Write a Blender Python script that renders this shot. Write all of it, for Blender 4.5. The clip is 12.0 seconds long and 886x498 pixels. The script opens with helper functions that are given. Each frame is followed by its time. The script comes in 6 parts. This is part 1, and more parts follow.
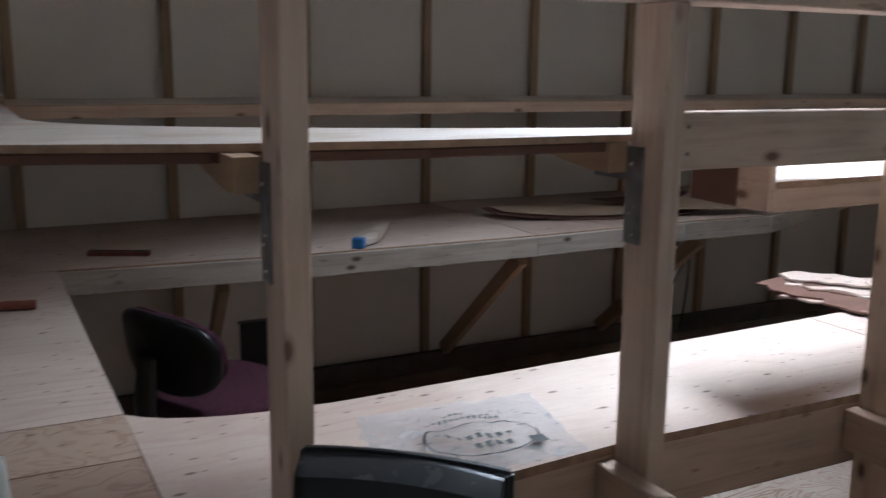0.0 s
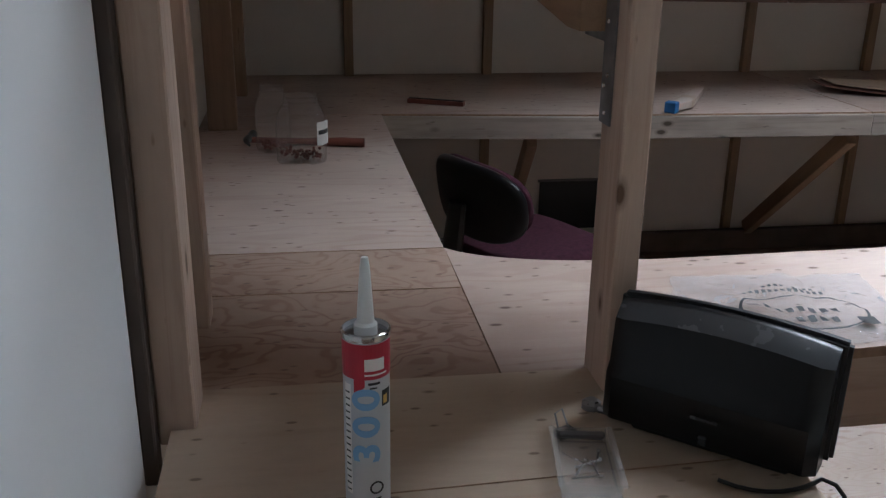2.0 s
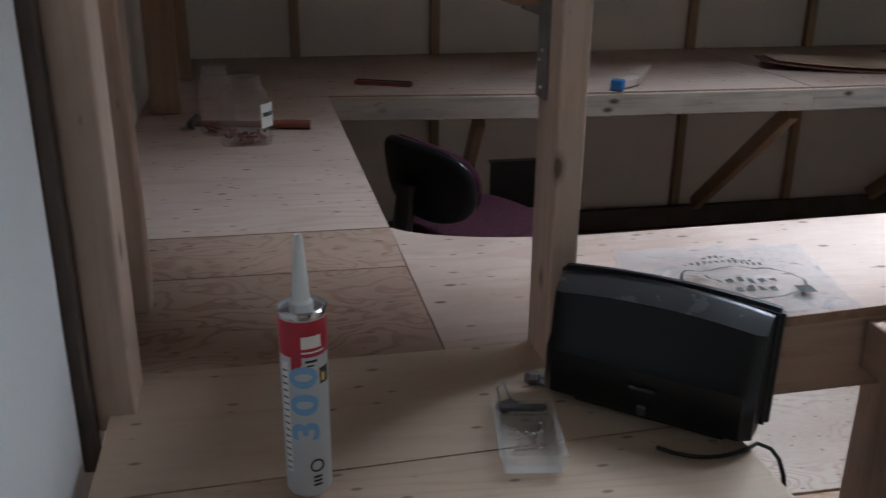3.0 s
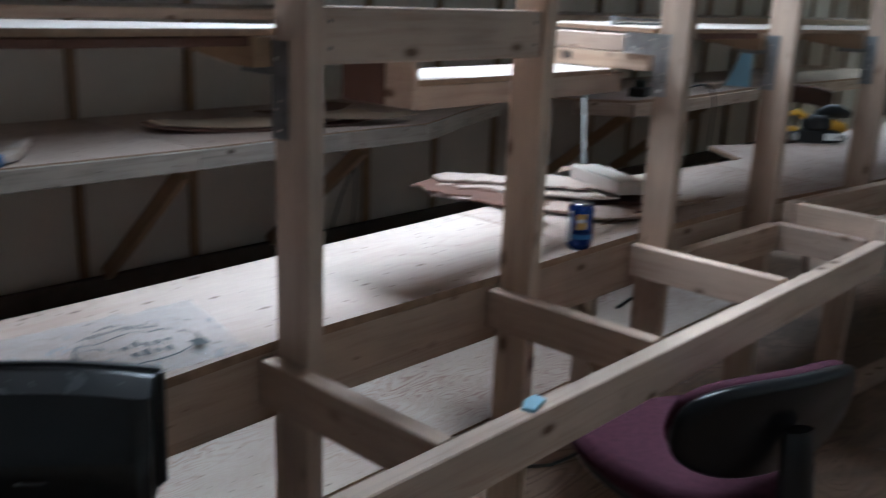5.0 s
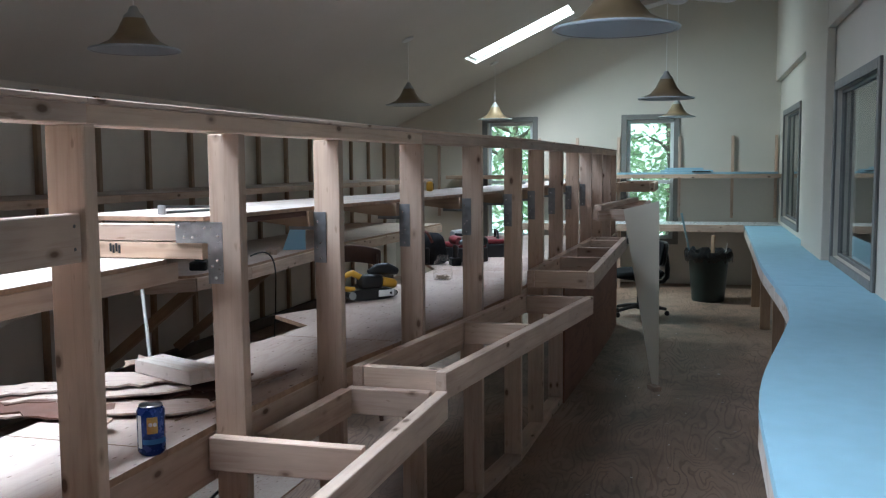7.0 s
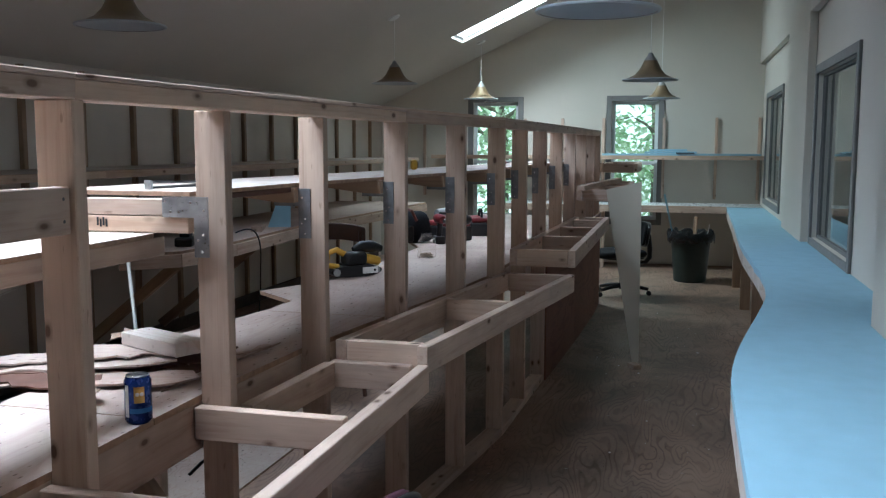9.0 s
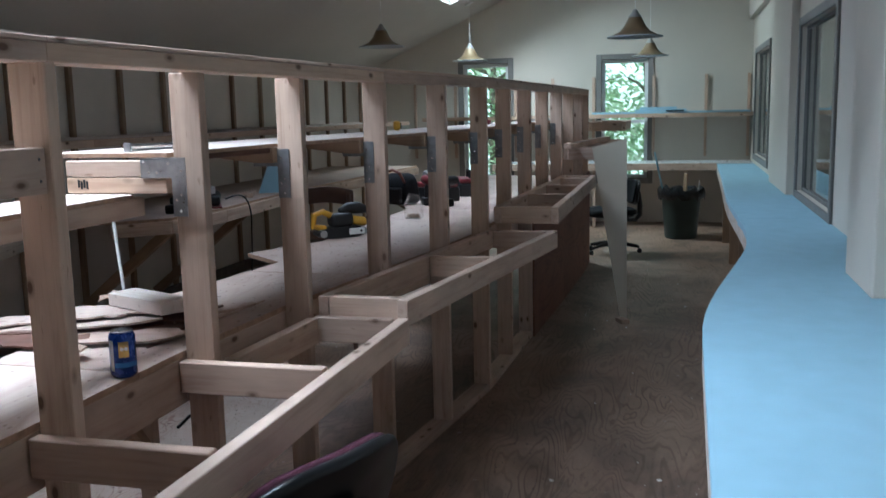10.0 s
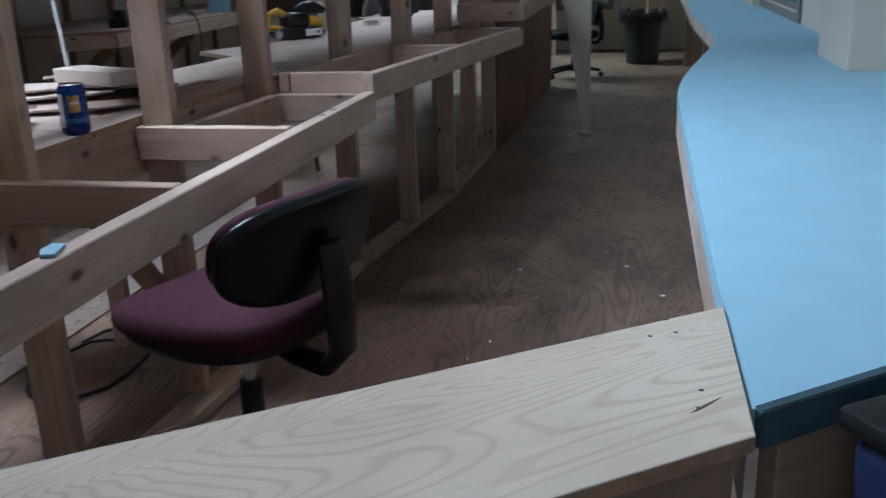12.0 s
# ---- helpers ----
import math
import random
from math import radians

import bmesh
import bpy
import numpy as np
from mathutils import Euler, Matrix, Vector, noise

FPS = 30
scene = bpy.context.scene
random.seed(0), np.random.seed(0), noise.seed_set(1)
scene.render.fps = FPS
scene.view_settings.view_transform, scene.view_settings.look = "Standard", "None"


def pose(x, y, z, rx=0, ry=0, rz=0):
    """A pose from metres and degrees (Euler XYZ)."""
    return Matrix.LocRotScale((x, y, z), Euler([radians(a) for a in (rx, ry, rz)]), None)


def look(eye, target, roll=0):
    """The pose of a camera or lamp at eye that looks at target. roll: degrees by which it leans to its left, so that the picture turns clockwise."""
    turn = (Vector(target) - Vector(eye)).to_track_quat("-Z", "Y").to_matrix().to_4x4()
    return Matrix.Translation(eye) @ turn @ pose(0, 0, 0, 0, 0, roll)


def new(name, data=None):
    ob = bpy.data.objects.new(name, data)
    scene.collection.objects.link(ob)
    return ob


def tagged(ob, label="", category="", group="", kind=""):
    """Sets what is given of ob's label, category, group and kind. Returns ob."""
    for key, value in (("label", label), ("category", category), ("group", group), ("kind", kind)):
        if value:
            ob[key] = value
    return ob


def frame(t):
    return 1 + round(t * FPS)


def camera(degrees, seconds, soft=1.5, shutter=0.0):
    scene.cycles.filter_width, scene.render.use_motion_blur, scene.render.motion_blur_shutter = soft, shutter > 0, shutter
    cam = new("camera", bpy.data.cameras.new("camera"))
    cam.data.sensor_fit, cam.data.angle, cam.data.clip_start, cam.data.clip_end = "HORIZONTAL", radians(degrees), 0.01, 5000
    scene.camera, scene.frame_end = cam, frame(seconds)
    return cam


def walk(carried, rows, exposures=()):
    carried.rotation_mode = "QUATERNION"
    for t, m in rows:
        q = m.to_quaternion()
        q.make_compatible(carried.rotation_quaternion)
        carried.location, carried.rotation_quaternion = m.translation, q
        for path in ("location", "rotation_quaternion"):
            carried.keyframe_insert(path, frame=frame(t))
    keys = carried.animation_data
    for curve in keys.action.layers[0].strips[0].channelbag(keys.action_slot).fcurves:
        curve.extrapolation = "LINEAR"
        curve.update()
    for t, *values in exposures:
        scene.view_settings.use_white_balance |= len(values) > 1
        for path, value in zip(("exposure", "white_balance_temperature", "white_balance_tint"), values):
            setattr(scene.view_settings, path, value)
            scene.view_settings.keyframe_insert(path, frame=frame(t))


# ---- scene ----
cam = camera(51.9, 12.0, soft=1.2, shutter=0.5)
ROWS = [
    (0, -0.0008, -0.0012, 1.5279, 78.660, -0.580, -27.101),
    (0.5, -0.0353, 0.0118, 1.5235, 76.520, -0.580, -21.609),
    (1, -0.0573, 0.0152, 1.5057, 73.560, -0.620, -16.574),
    (1.5, -0.0635, 0.0190, 1.4964, 71.470, -0.580, -12.176),
    (2, -0.0595, 0.0201, 1.4866, 70.350, -0.800, -8.584),
    (2.5, -0.0490, 0.0202, 1.4802, 69.640, -0.750, -8.782),
    (4.5, 0.0068, -0.0298, 1.4755, 71.660, -1.800, -36.300),
    (5, 0.0260, -0.0373, 1.4880, 74.247, -2.288, -47.315),
    (5.5, 0.0568, -0.0289, 1.4937, 78.181, -0.966, -59.988),
    (6, 0.0830, -0.0455, 1.5265, 82.653, -0.606, -69.000),
    (6.5, 0.0873, -0.0335, 1.5394, 84.377, -1.345, -73.979),
    (7, 0.0883, -0.0178, 1.5454, 84.794, 0.451, -74.516),
    (9, 0.0366, -0.0435, 1.5423, 83.507, -0.114, -75.361),
    (9.5, 0.0103, -0.1037, 1.5308, 82.947, 0.118, -74.416),
    (10, -0.0179, -0.1304, 1.5166, 81.338, 1.239, -75.620),
    (10.5, -0.0840, -0.1456, 1.4850, 78.287, 1.672, -76.088),
    (11, -0.1038, -0.1445, 1.4450, 73.913, 1.954, -74.454),
    (11.5, -0.0754, -0.1426, 1.3244, 71.392, 2.203, -74.641),
    (12, 0.0061, -0.0748, 1.2450, 72.080, 1.796, -78.559),
]
EXPOSURES = [(0.0, -0.56, 5400.0, 6.0), (1.0, -0.64, 5450.0, 7.0), (2.5, -0.57, 5560.0, 9.0), (4.4, -0.96, 5180.0, 3.0), (5.0, -0.90, 5150.0, 2.5), (5.6, -0.68, 5180.0, 3.5), (6.5, -0.50, 5290.0, 6.0), (9.0, -0.58, 5200.0, 6.0), (10.0, -0.58, 5160.0, 6.0), (12.0, -0.76, 5040.0, 5.5)]
walk(cam, [(t, pose(x, y, z, rx, ry, rz)) for t, x, y, z, rx, ry, rz in ROWS], EXPOSURES)

# ---- light ----
world = bpy.data.worlds.new("world")
scene.world = world
world.use_nodes = True
wn = world.node_tree.nodes
sky = wn.new("ShaderNodeTexSky")
sky.sky_type, sky.sun_disc = "NISHITA", False
sky.sun_elevation, sky.sun_rotation = radians(41), radians(270)
world.node_tree.links.new(sky.outputs[0], wn["Background"].inputs[0])
wn["Background"].inputs[1].default_value = 0.15
sun = new("sun", bpy.data.lights.new("sun", "SUN"))
sun.data.energy, sun.data.angle, sun.data.color = 5.0, radians(20), (1.0, 0.97, 0.92)
sun.matrix_world = look((0, 0, 10), (11.4, 0.6, 0))


def area_light(name, m, sx, sy, watts, colour, spread=180):
    lamp = bpy.data.lights.new(name, "AREA")
    lamp.shape, lamp.size, lamp.size_y, lamp.energy, lamp.color = "RECTANGLE", sx, sy, watts, colour
    lamp.spread = radians(spread)
    ob = new(name, lamp)
    ob.matrix_world = m
    return ob


SLOPE = 0.457
def ceil_z(y):
    return 3.19 + SLOPE * (1.64 - y)


TILT_UP = -math.degrees(math.atan(SLOPE))
SKY_Y0, SKY_Y1 = 1.38, 2.56
SKYLIGHTS = [(10.36, 10.92), (5.95, 6.51), (1.60, 2.16)]
for x0, x1 in SKYLIGHTS:
    ym = (SKY_Y0 + SKY_Y1) / 2
    area_light("skylight_daylight", pose((x0 + x1) / 2, ym + 0.09, ceil_z(ym) + 0.2, TILT_UP, 0, 0), x1 - x0, 1.25, 145 if x0 > 9 else 62 if x0 > 5 else 124, (0.90, 0.98, 0.89) if x0 > 9 else (0.94, 0.98, 1.0) if x0 > 5 else (0.965, 0.985, 0.985), 165 if x0 > 9 else 120 if x0 > 5 else 118)
area_light("entry_window_daylight", pose(-2.9, 0.1, 1.7, 0, -90, 0), 1.6, 1.6, 4.0, (0.80, 0.93, 1.0))

# ---- materials ----
def material(name, rough=0.6, metal=0.0):
    m = bpy.data.materials.new(name)
    m.use_nodes = True
    nt = m.node_tree
    b = nt.nodes["Principled BSDF"]
    b.inputs["Roughness"].default_value = rough
    b.inputs["Metallic"].default_value = metal
    return m, nt, b


def node(nt, kind, **values):
    n = nt.nodes.new("ShaderNode" + kind)
    for k, v in values.items():
        k = k.replace("_", " ")
        if k in n.inputs:
            n.inputs[k].default_value = v
    return n


def mix(nt, fac, a, b, mode="MIX"):
    n = nt.nodes.new("ShaderNodeMix")
    n.data_type, n.blend_type = "RGBA", mode
    for sock, v in ((n.inputs["Factor"], fac), (n.inputs[6], a), (n.inputs[7], b)):
        if isinstance(v, bpy.types.NodeSocket):
            nt.links.new(v, sock)
        elif isinstance(v, (int, float)):
            sock.default_value = v
        else:
            sock.default_value = (*v, 1)
    return n.outputs[2]


def ramp(nt, src, *stops):
    r = nt.nodes.new("ShaderNodeValToRGB")
    e = r.color_ramp.elements
    while len(e) < len(stops):
        e.new(0.5)
    for el, (p, c) in zip(e, stops):
        el.position = p
        el.color = (*c, 1) if not isinstance(c, (int, float)) else (c, c, c, 1)
    nt.links.new(src, r.inputs[0])
    return r.outputs[0]


def coords(nt, scale, shift=True, rot=(0, 0, 0)):
    tc = nt.nodes.new("ShaderNodeTexCoord")
    mp = nt.nodes.new("ShaderNodeMapping")
    mp.inputs["Scale"].default_value = scale
    mp.inputs["Rotation"].default_value = rot
    nt.links.new(tc.outputs["Object"], mp.inputs[0])
    if shift:
        oi = nt.nodes.new("ShaderNodeObjectInfo")
        mul = nt.nodes.new("ShaderNodeMath")
        mul.operation = "MULTIPLY"
        mul.inputs[1].default_value = 37.0
        nt.links.new(oi.outputs["Random"], mul.inputs[0])
        nt.links.new(mul.outputs[0], mp.inputs["Location"])
    return mp.outputs[0]


def noise_tex(nt, vec, scale, detail=4.0, rough=0.55, distortion=0.0):
    n = node(nt, "TexNoise", Scale=scale, Detail=detail, Roughness=rough, Distortion=distortion)
    nt.links.new(vec, n.inputs["Vector"])
    return n.outputs[0]


def bump(nt, b, src, strength=0.2, dist=0.002):
    n = node(nt, "Bump", Strength=strength, Distance=dist)
    nt.links.new(src, n.inputs["Height"])
    nt.links.new(n.outputs[0], b.inputs["Normal"])


def lumber(name, light, dark, rough=0.65, knots=True):
    """Sawn softwood: grain along the board's own x axis, knots and a tone of its own for each board."""
    m, nt, b = material(name, rough)
    v = coords(nt, (1.2, 22, 22))
    g = noise_tex(nt, v, 2.2, 6, 0.62, 0.6)
    c = ramp(nt, g, (0.25, tuple(0.65 * a + 0.35 * q for a, q in zip(dark, light))), (0.5, light), (0.75, tuple(min(1, x * 1.08) for x in light)))
    oi = nt.nodes.new("ShaderNodeObjectInfo")
    tone = ramp(nt, oi.outputs["Random"], (0.0, (0.84, 0.80, 0.76)), (0.5, (1, 1, 1)), (1.0, (1.08, 1.03, 0.94)))
    c = mix(nt, 1.0, c, tone, "MULTIPLY")
    if knots:
        kv = coords(nt, (6.5, 13, 13))
        vo = node(nt, "TexVoronoi", Scale=1.0, Randomness=1.0)
        nt.links.new(kv, vo.inputs["Vector"])
        k = ramp(nt, vo.outputs["Distance"], (0.08, 1.0), (0.115, 0.45), (0.19, 0.0))
        c = mix(nt, k, c, (dark[0] * 0.38, dark[1] * 0.34, dark[2] * 0.28))
    s = noise_tex(nt, coords(nt, (2, 5, 5)), 2.0, 3)
    st = ramp(nt, s, (0.35, 0.82), (0.6, 1.0))
    c = mix(nt, 1.0, c, st, "MULTIPLY")
    fleck = noise_tex(nt, coords(nt, (14, 60, 60)), 1.0, 2, 0.5)
    c = mix(nt, ramp(nt, fleck, (0.70, 0.0), (0.76, 0.5)), c, (dark[0] * 0.45, dark[1] * 0.38, dark[2] * 0.32))
    nt.links.new(c, b.inputs["Base Color"])
    bump(nt, b, g, 0.25, 0.0015)
    return m


def plywood(name, light, dark, swirl=0.5, spots=1.0, along=0, rough=0.7, wear=0.0, rings=16.0, even=0.0, stretch=1.0, size=0.9):
    """Rotary-cut fir plywood: swirling contour figure, fine grain, dark checks and football plugs."""
    m, nt, b = material(name, rough)
    sc = (stretch, 4.5, 4.5) if along == 0 else (4.5, stretch, 4.5)
    base = noise_tex(nt, coords(nt, sc), size, 2.5, 0.5, 0.35)
    mul = nt.nodes.new("ShaderNodeMath")
    mul.operation, mul.inputs[1].default_value = "MULTIPLY", rings * 6.28
    nt.links.new(base, mul.inputs[0])
    sn = nt.nodes.new("ShaderNodeMath")
    sn.operation = "SINE"
    nt.links.new(mul.outputs[0], sn.inputs[0])
    fine = noise_tex(nt, coords(nt, tuple(k * 16 for k in sc)), 1.0, 5, 0.65)
    fig = ramp(nt, sn.outputs[0], (0.0, 0.0), (0.55, 0.25), (0.92, 1.0))
    patch = ramp(nt, noise_tex(nt, coords(nt, (1.1, 2.2, 2)), 1.4, 3), (0.38, max(0.15, even)), (0.65, 1.0))
    f2 = nt.nodes.new("ShaderNodeMath")
    f2.operation = "MULTIPLY"
    nt.links.new(fig, f2.inputs[0])
    nt.links.new(patch, f2.inputs[1])
    f3 = nt.nodes.new("ShaderNodeMath")
    f3.operation, f3.inputs[1].default_value = "MULTIPLY", swirl
    nt.links.new(f2.outputs[0], f3.inputs[0])
    c = mix(nt, fine, tuple(x * 0.84 for x in light), tuple(min(1, x * 1.05) for x in light))
    c = mix(nt, f3.outputs[0], c, dark)
    for scale, lo, hi, k0 in (((7.5, 16, 9), 0.055, 0.115, 0.95), ((17.0, 40, 20), 0.09, 0.16, 0.75)):
        kv = coords(nt, scale if along == 0 else (scale[1], scale[0], scale[2]))
        vo = node(nt, "TexVoronoi", Scale=1.0, Randomness=1.0)
        nt.links.new(kv, vo.inputs["Vector"])
        k = ramp(nt, vo.outputs["Distance"], (lo, k0 * spots), (lo * 1.5, 0.35 * k0 * spots), (hi, 0.0))
        c = mix(nt, k, c, tuple(x * 0.40 for x in dark))
    big = noise_tex(nt, coords(nt, (1, 1, 1)), 1.3, 3)
    c = mix(nt, 1.0, c, ramp(nt, big, (0.32, (0.70, 0.63, 0.60)), (0.62, (1, 1, 1))), "MULTIPLY")
    if wear:
        d = noise_tex(nt, coords(nt, (1.0, 1.6, 1)), 0.9, 6, 0.65, 0.8)
        c = mix(nt, ramp(nt, d, (0.44, 0.0), (0.60, wear)), c, (0.035, 0.028, 0.024))
        e = noise_tex(nt, coords(nt, (1.7, 1, 1)), 15, 3, 0.6)
        c = mix(nt, ramp(nt, e, (0.70, 0.0), (0.745, 0.6)), c, (0.42, 0.41, 0.42))
        sc_ = noise_tex(nt, coords(nt, (0.5, 6, 1), True, (0, 0, 0.5)), 3.0, 4, 0.7)
        c = mix(nt, ramp(nt, sc_, (0.62, 0.0), (0.72, 0.25)), c, (0.30, 0.26, 0.23))
    nt.links.new(c, b.inputs["Base Color"])
    bump(nt, b, fine, 0.2, 0.001)
    return m


def plain(name, colour, rough=0.5, metal=0.0, vary=0.12, scale=6.0, bumpy=0.0, spec=0.5, patchy=0.08):
    m, nt, b = material(name, rough, metal)
    n = noise_tex(nt, coords(nt, (1, 1, 1)), scale, 5)
    c = ramp(nt, n, (0.3, tuple(x * (1 - vary) for x in colour)), (0.7, tuple(min(1, x * (1 + vary * 0.5)) for x in colour)))
    nt.links.new(c, b.inputs["Base Color"])
    r = ramp(nt, noise_tex(nt, coords(nt, (1, 1, 1)), scale * 4, 3), (0.3, max(0.03, rough - patchy)), (0.7, min(1, rough + patchy)))
    nt.links.new(r, b.inputs["Roughness"])
    b.inputs["Specular IOR Level"].default_value = spec
    if bumpy:
        bump(nt, b, noise_tex(nt, coords(nt, (1, 1, 1)), scale * 25, 3), bumpy, 0.001)
    return m


def glass(name, tint=(0.95, 0.97, 0.97), rough=0.02):
    m, nt, b = material(name, rough)
    b.inputs["Base Color"].default_value = (*tint, 1)
    b.inputs["Transmission Weight"].default_value = 1.0
    b.inputs["IOR"].default_value = 1.45
    return m


PINE = lumber("pine_stud", (0.57, 0.43, 0.34), (0.38, 0.235, 0.165))
OLD_PINE = lumber("weathered_board", (0.46, 0.41, 0.37), (0.20, 0.17, 0.15))
STRIP = lumber("wall_strip", (0.34, 0.23, 0.15), (0.22, 0.14, 0.09), knots=False)
PLY = plywood("bench_plywood", (0.58, 0.465, 0.395), (0.40, 0.25, 0.20), 0.35, 1.0, 0)
PLY_RED = plywood("fir_plywood", (0.44, 0.315, 0.24), (0.25, 0.13, 0.09), 0.7, 0.7, 0, rings=9.0, even=0.5, stretch=2.8, size=2.2)
PLY_BASE = plywood("stained_plywood", (0.26, 0.125, 0.085), (0.13, 0.055, 0.038), 0.6, 0.5, 0, rings=9.0)
PLY_PALE = plywood("sanded_plywood", (0.66, 0.58, 0.52), (0.46, 0.34, 0.23), 0.75, 0.3, 0, rings=9.0)
PLY_GATE = plywood("swirl_plywood", (0.68, 0.59, 0.475), (0.40, 0.27, 0.18), 0.5, 0.1, 0, rings=75.0, even=0.6, stretch=0.8)
PLY_STRIP = plywood("knotty_plywood", (0.53, 0.415, 0.31), (0.36, 0.235, 0.15), 0.3, 1.0, 0)
FLOOR = plywood("floor_plywood", (0.36, 0.245, 0.175), (0.14, 0.075, 0.045), 0.75, 0.7, 0, 0.50, 0.55, rings=22.0, even=0.35)
PLY_NEW = plywood("new_floor_plywood", (0.42, 0.345, 0.295), (0.23, 0.12, 0.09), 0.9, 1.0, 0, rings=26.0, stretch=1.6, size=1.4)
PLY_EDGE = plain("plywood_edge", (0.36, 0.23, 0.15), 0.8, 0, 0.3, 40)
WALL_BOARD = plain("wall_board", (0.71, 0.645, 0.58), 0.85, 0, 0.10, 2.0, 0.1)
CREAM = plain("cream_paint", (0.62, 0.57, 0.495), 0.8, 0, 0.05, 1.2, 0.15)
CEIL = plain("ceiling_paint", (0.60, 0.56, 0.51), 0.9, 0, 0.05, 1.2, 0.2)
WHITE = plain("white_drywall", (0.74, 0.74, 0.74), 0.85, 0, 0.05, 2.0, 0.15)
TRIM = plain("grey_trim", (0.20, 0.19, 0.18), 0.6, 0, 0.1, 6)
SASH = plain("white_sash", (0.72, 0.74, 0.74), 0.5, 0, 0.06, 6)
FOAM = plain("blue_foam", (0.335, 0.53, 0.65), 0.75, 0, 0.06, 9, 0.25)
# Much darker and rougher than the foam's top.
FOAM_DARK = plain("dark_foam_edge", (0.045, 0.085, 0.11), 0.9, 0, 0.3, 30, 0.5)
STEEL = plain("galvanised_steel", (0.38, 0.38, 0.39), 0.34, 1.0, 0.25, 30)
DARK_STEEL = plain("dark_steel", (0.16, 0.15, 0.15), 0.45, 0.9, 0.25, 30)
PLATE = plain("dull_zinc_plate", (0.27, 0.27, 0.28), 0.5, 0.9, 0.3, 30)
SCREW = plain("bright_screw", (0.85, 0.85, 0.86), 0.25, 1.0, 0.05, 10)
BLACK = plain("black_plastic", (0.009, 0.009, 0.010), 0.45, 0, 0.3, 14, 0.05)
GLOSS_BLACK = plain("glossy_black_plastic", (0.010, 0.010, 0.011), 0.30, 0, 0.2, 9, 0, 0.28, 0.015)
# Grey for the radio's painted sheen, also for its label bar and socket.
SHEEN_TRIM_GREY = plain("grey_sheen_and_trim", (0.060, 0.062, 0.066), 0.24, 0, 0.1, 6)
PURPLE = plain("burgundy_fabric", (0.07, 0.023, 0.037), 0.95, 0, 0.3, 60, 0.4, 0.2)
CHROME = plain("chrome", (0.6, 0.6, 0.6), 0.2, 1.0, 0.05, 10)
GREY_PL = plain("grey_plastic", (0.30, 0.30, 0.29), 0.5, 0, 0.1, 8)
RED = plain("red_plastic", (0.40, 0.018, 0.04), 0.4, 0, 0.15, 9)
YELLOW = plain("yellow_plastic", (0.62, 0.34, 0.03), 0.42, 0, 0.12, 9)
NAVY = plain("blue_can_paint", (0.012, 0.04, 0.20), 0.25, 0.4, 0.2, 14)
NAVY_PL = plain("navy_plastic", (0.012, 0.02, 0.07), 0.5, 0, 0.2, 8)
# White that carries the window light lying on the end counter.
LIT_TOP_WHITE = plain("lit_counter_white", (0.70, 0.71, 0.71), 0.3, 0, 0.05, 5)
GOLD = plain("gold_print", (0.65, 0.42, 0.12), 0.4, 0.2, 0.3, 30)
TUBE_GREY = plain("silver_grey_card", (0.55, 0.57, 0.60), 0.45, 0.1, 0.06, 8)
TUBE_BLUE = plain("pale_blue_print", (0.22, 0.42, 0.68), 0.5, 0, 0.05, 8)
PAPER = plain("white_print", (0.80, 0.79, 0.77), 0.6, 0, 0.04, 9)
INK = plain("black_ink", (0.02, 0.02, 0.022), 0.6, 0, 0.1, 9)
NOZZLE = plain("translucent_plastic", (0.72, 0.73, 0.72), 0.4, 0, 0.05, 8)
AMBER = plain("bronze_shade", (0.20, 0.14, 0.075), 0.42, 0.25, 0.2, 8)
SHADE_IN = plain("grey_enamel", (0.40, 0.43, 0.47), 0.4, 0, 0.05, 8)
HICKORY = plain("red_brown_handle", (0.19, 0.06, 0.04), 0.55, 0, 0.25, 20)
CHAIR_WOOD = plain("dark_chair_wood", (0.085, 0.04, 0.026), 0.45, 0, 0.25, 14)
CARD = plain("brown_hardboard", (0.42, 0.31, 0.22), 0.8, 0, 0.15, 6)
CARD_DARK = plain("hardboard_back", (0.13, 0.06, 0.04), 0.8, 0, 0.25, 8)
# Dark grey that puts the unlit look of the side room into its colour.
DIM_BACKING = plain("painted_dimness", (0.11, 0.12, 0.12), 0.8, 0, 0.15, 1.5)
PANEL = plain("primed_panel", (0.62, 0.57, 0.47), 0.6, 0, 0.06, 3)
BIN_GREEN = plain("dark_green_bin", (0.018, 0.03, 0.026), 0.4, 0, 0.2, 8)
BAG_BLACK = plain("black_bin_liner", (0.01, 0.01, 0.011), 0.25, 0, 0.3, 20, 0.4)
BLUE_TAPE = plain("blue_tape", (0.03, 0.16, 0.42), 0.6, 0, 0.15, 20)
GLASS = glass("window_glass")
GREY_GLASS = glass("interior_glass", (0.75, 0.8, 0.8))


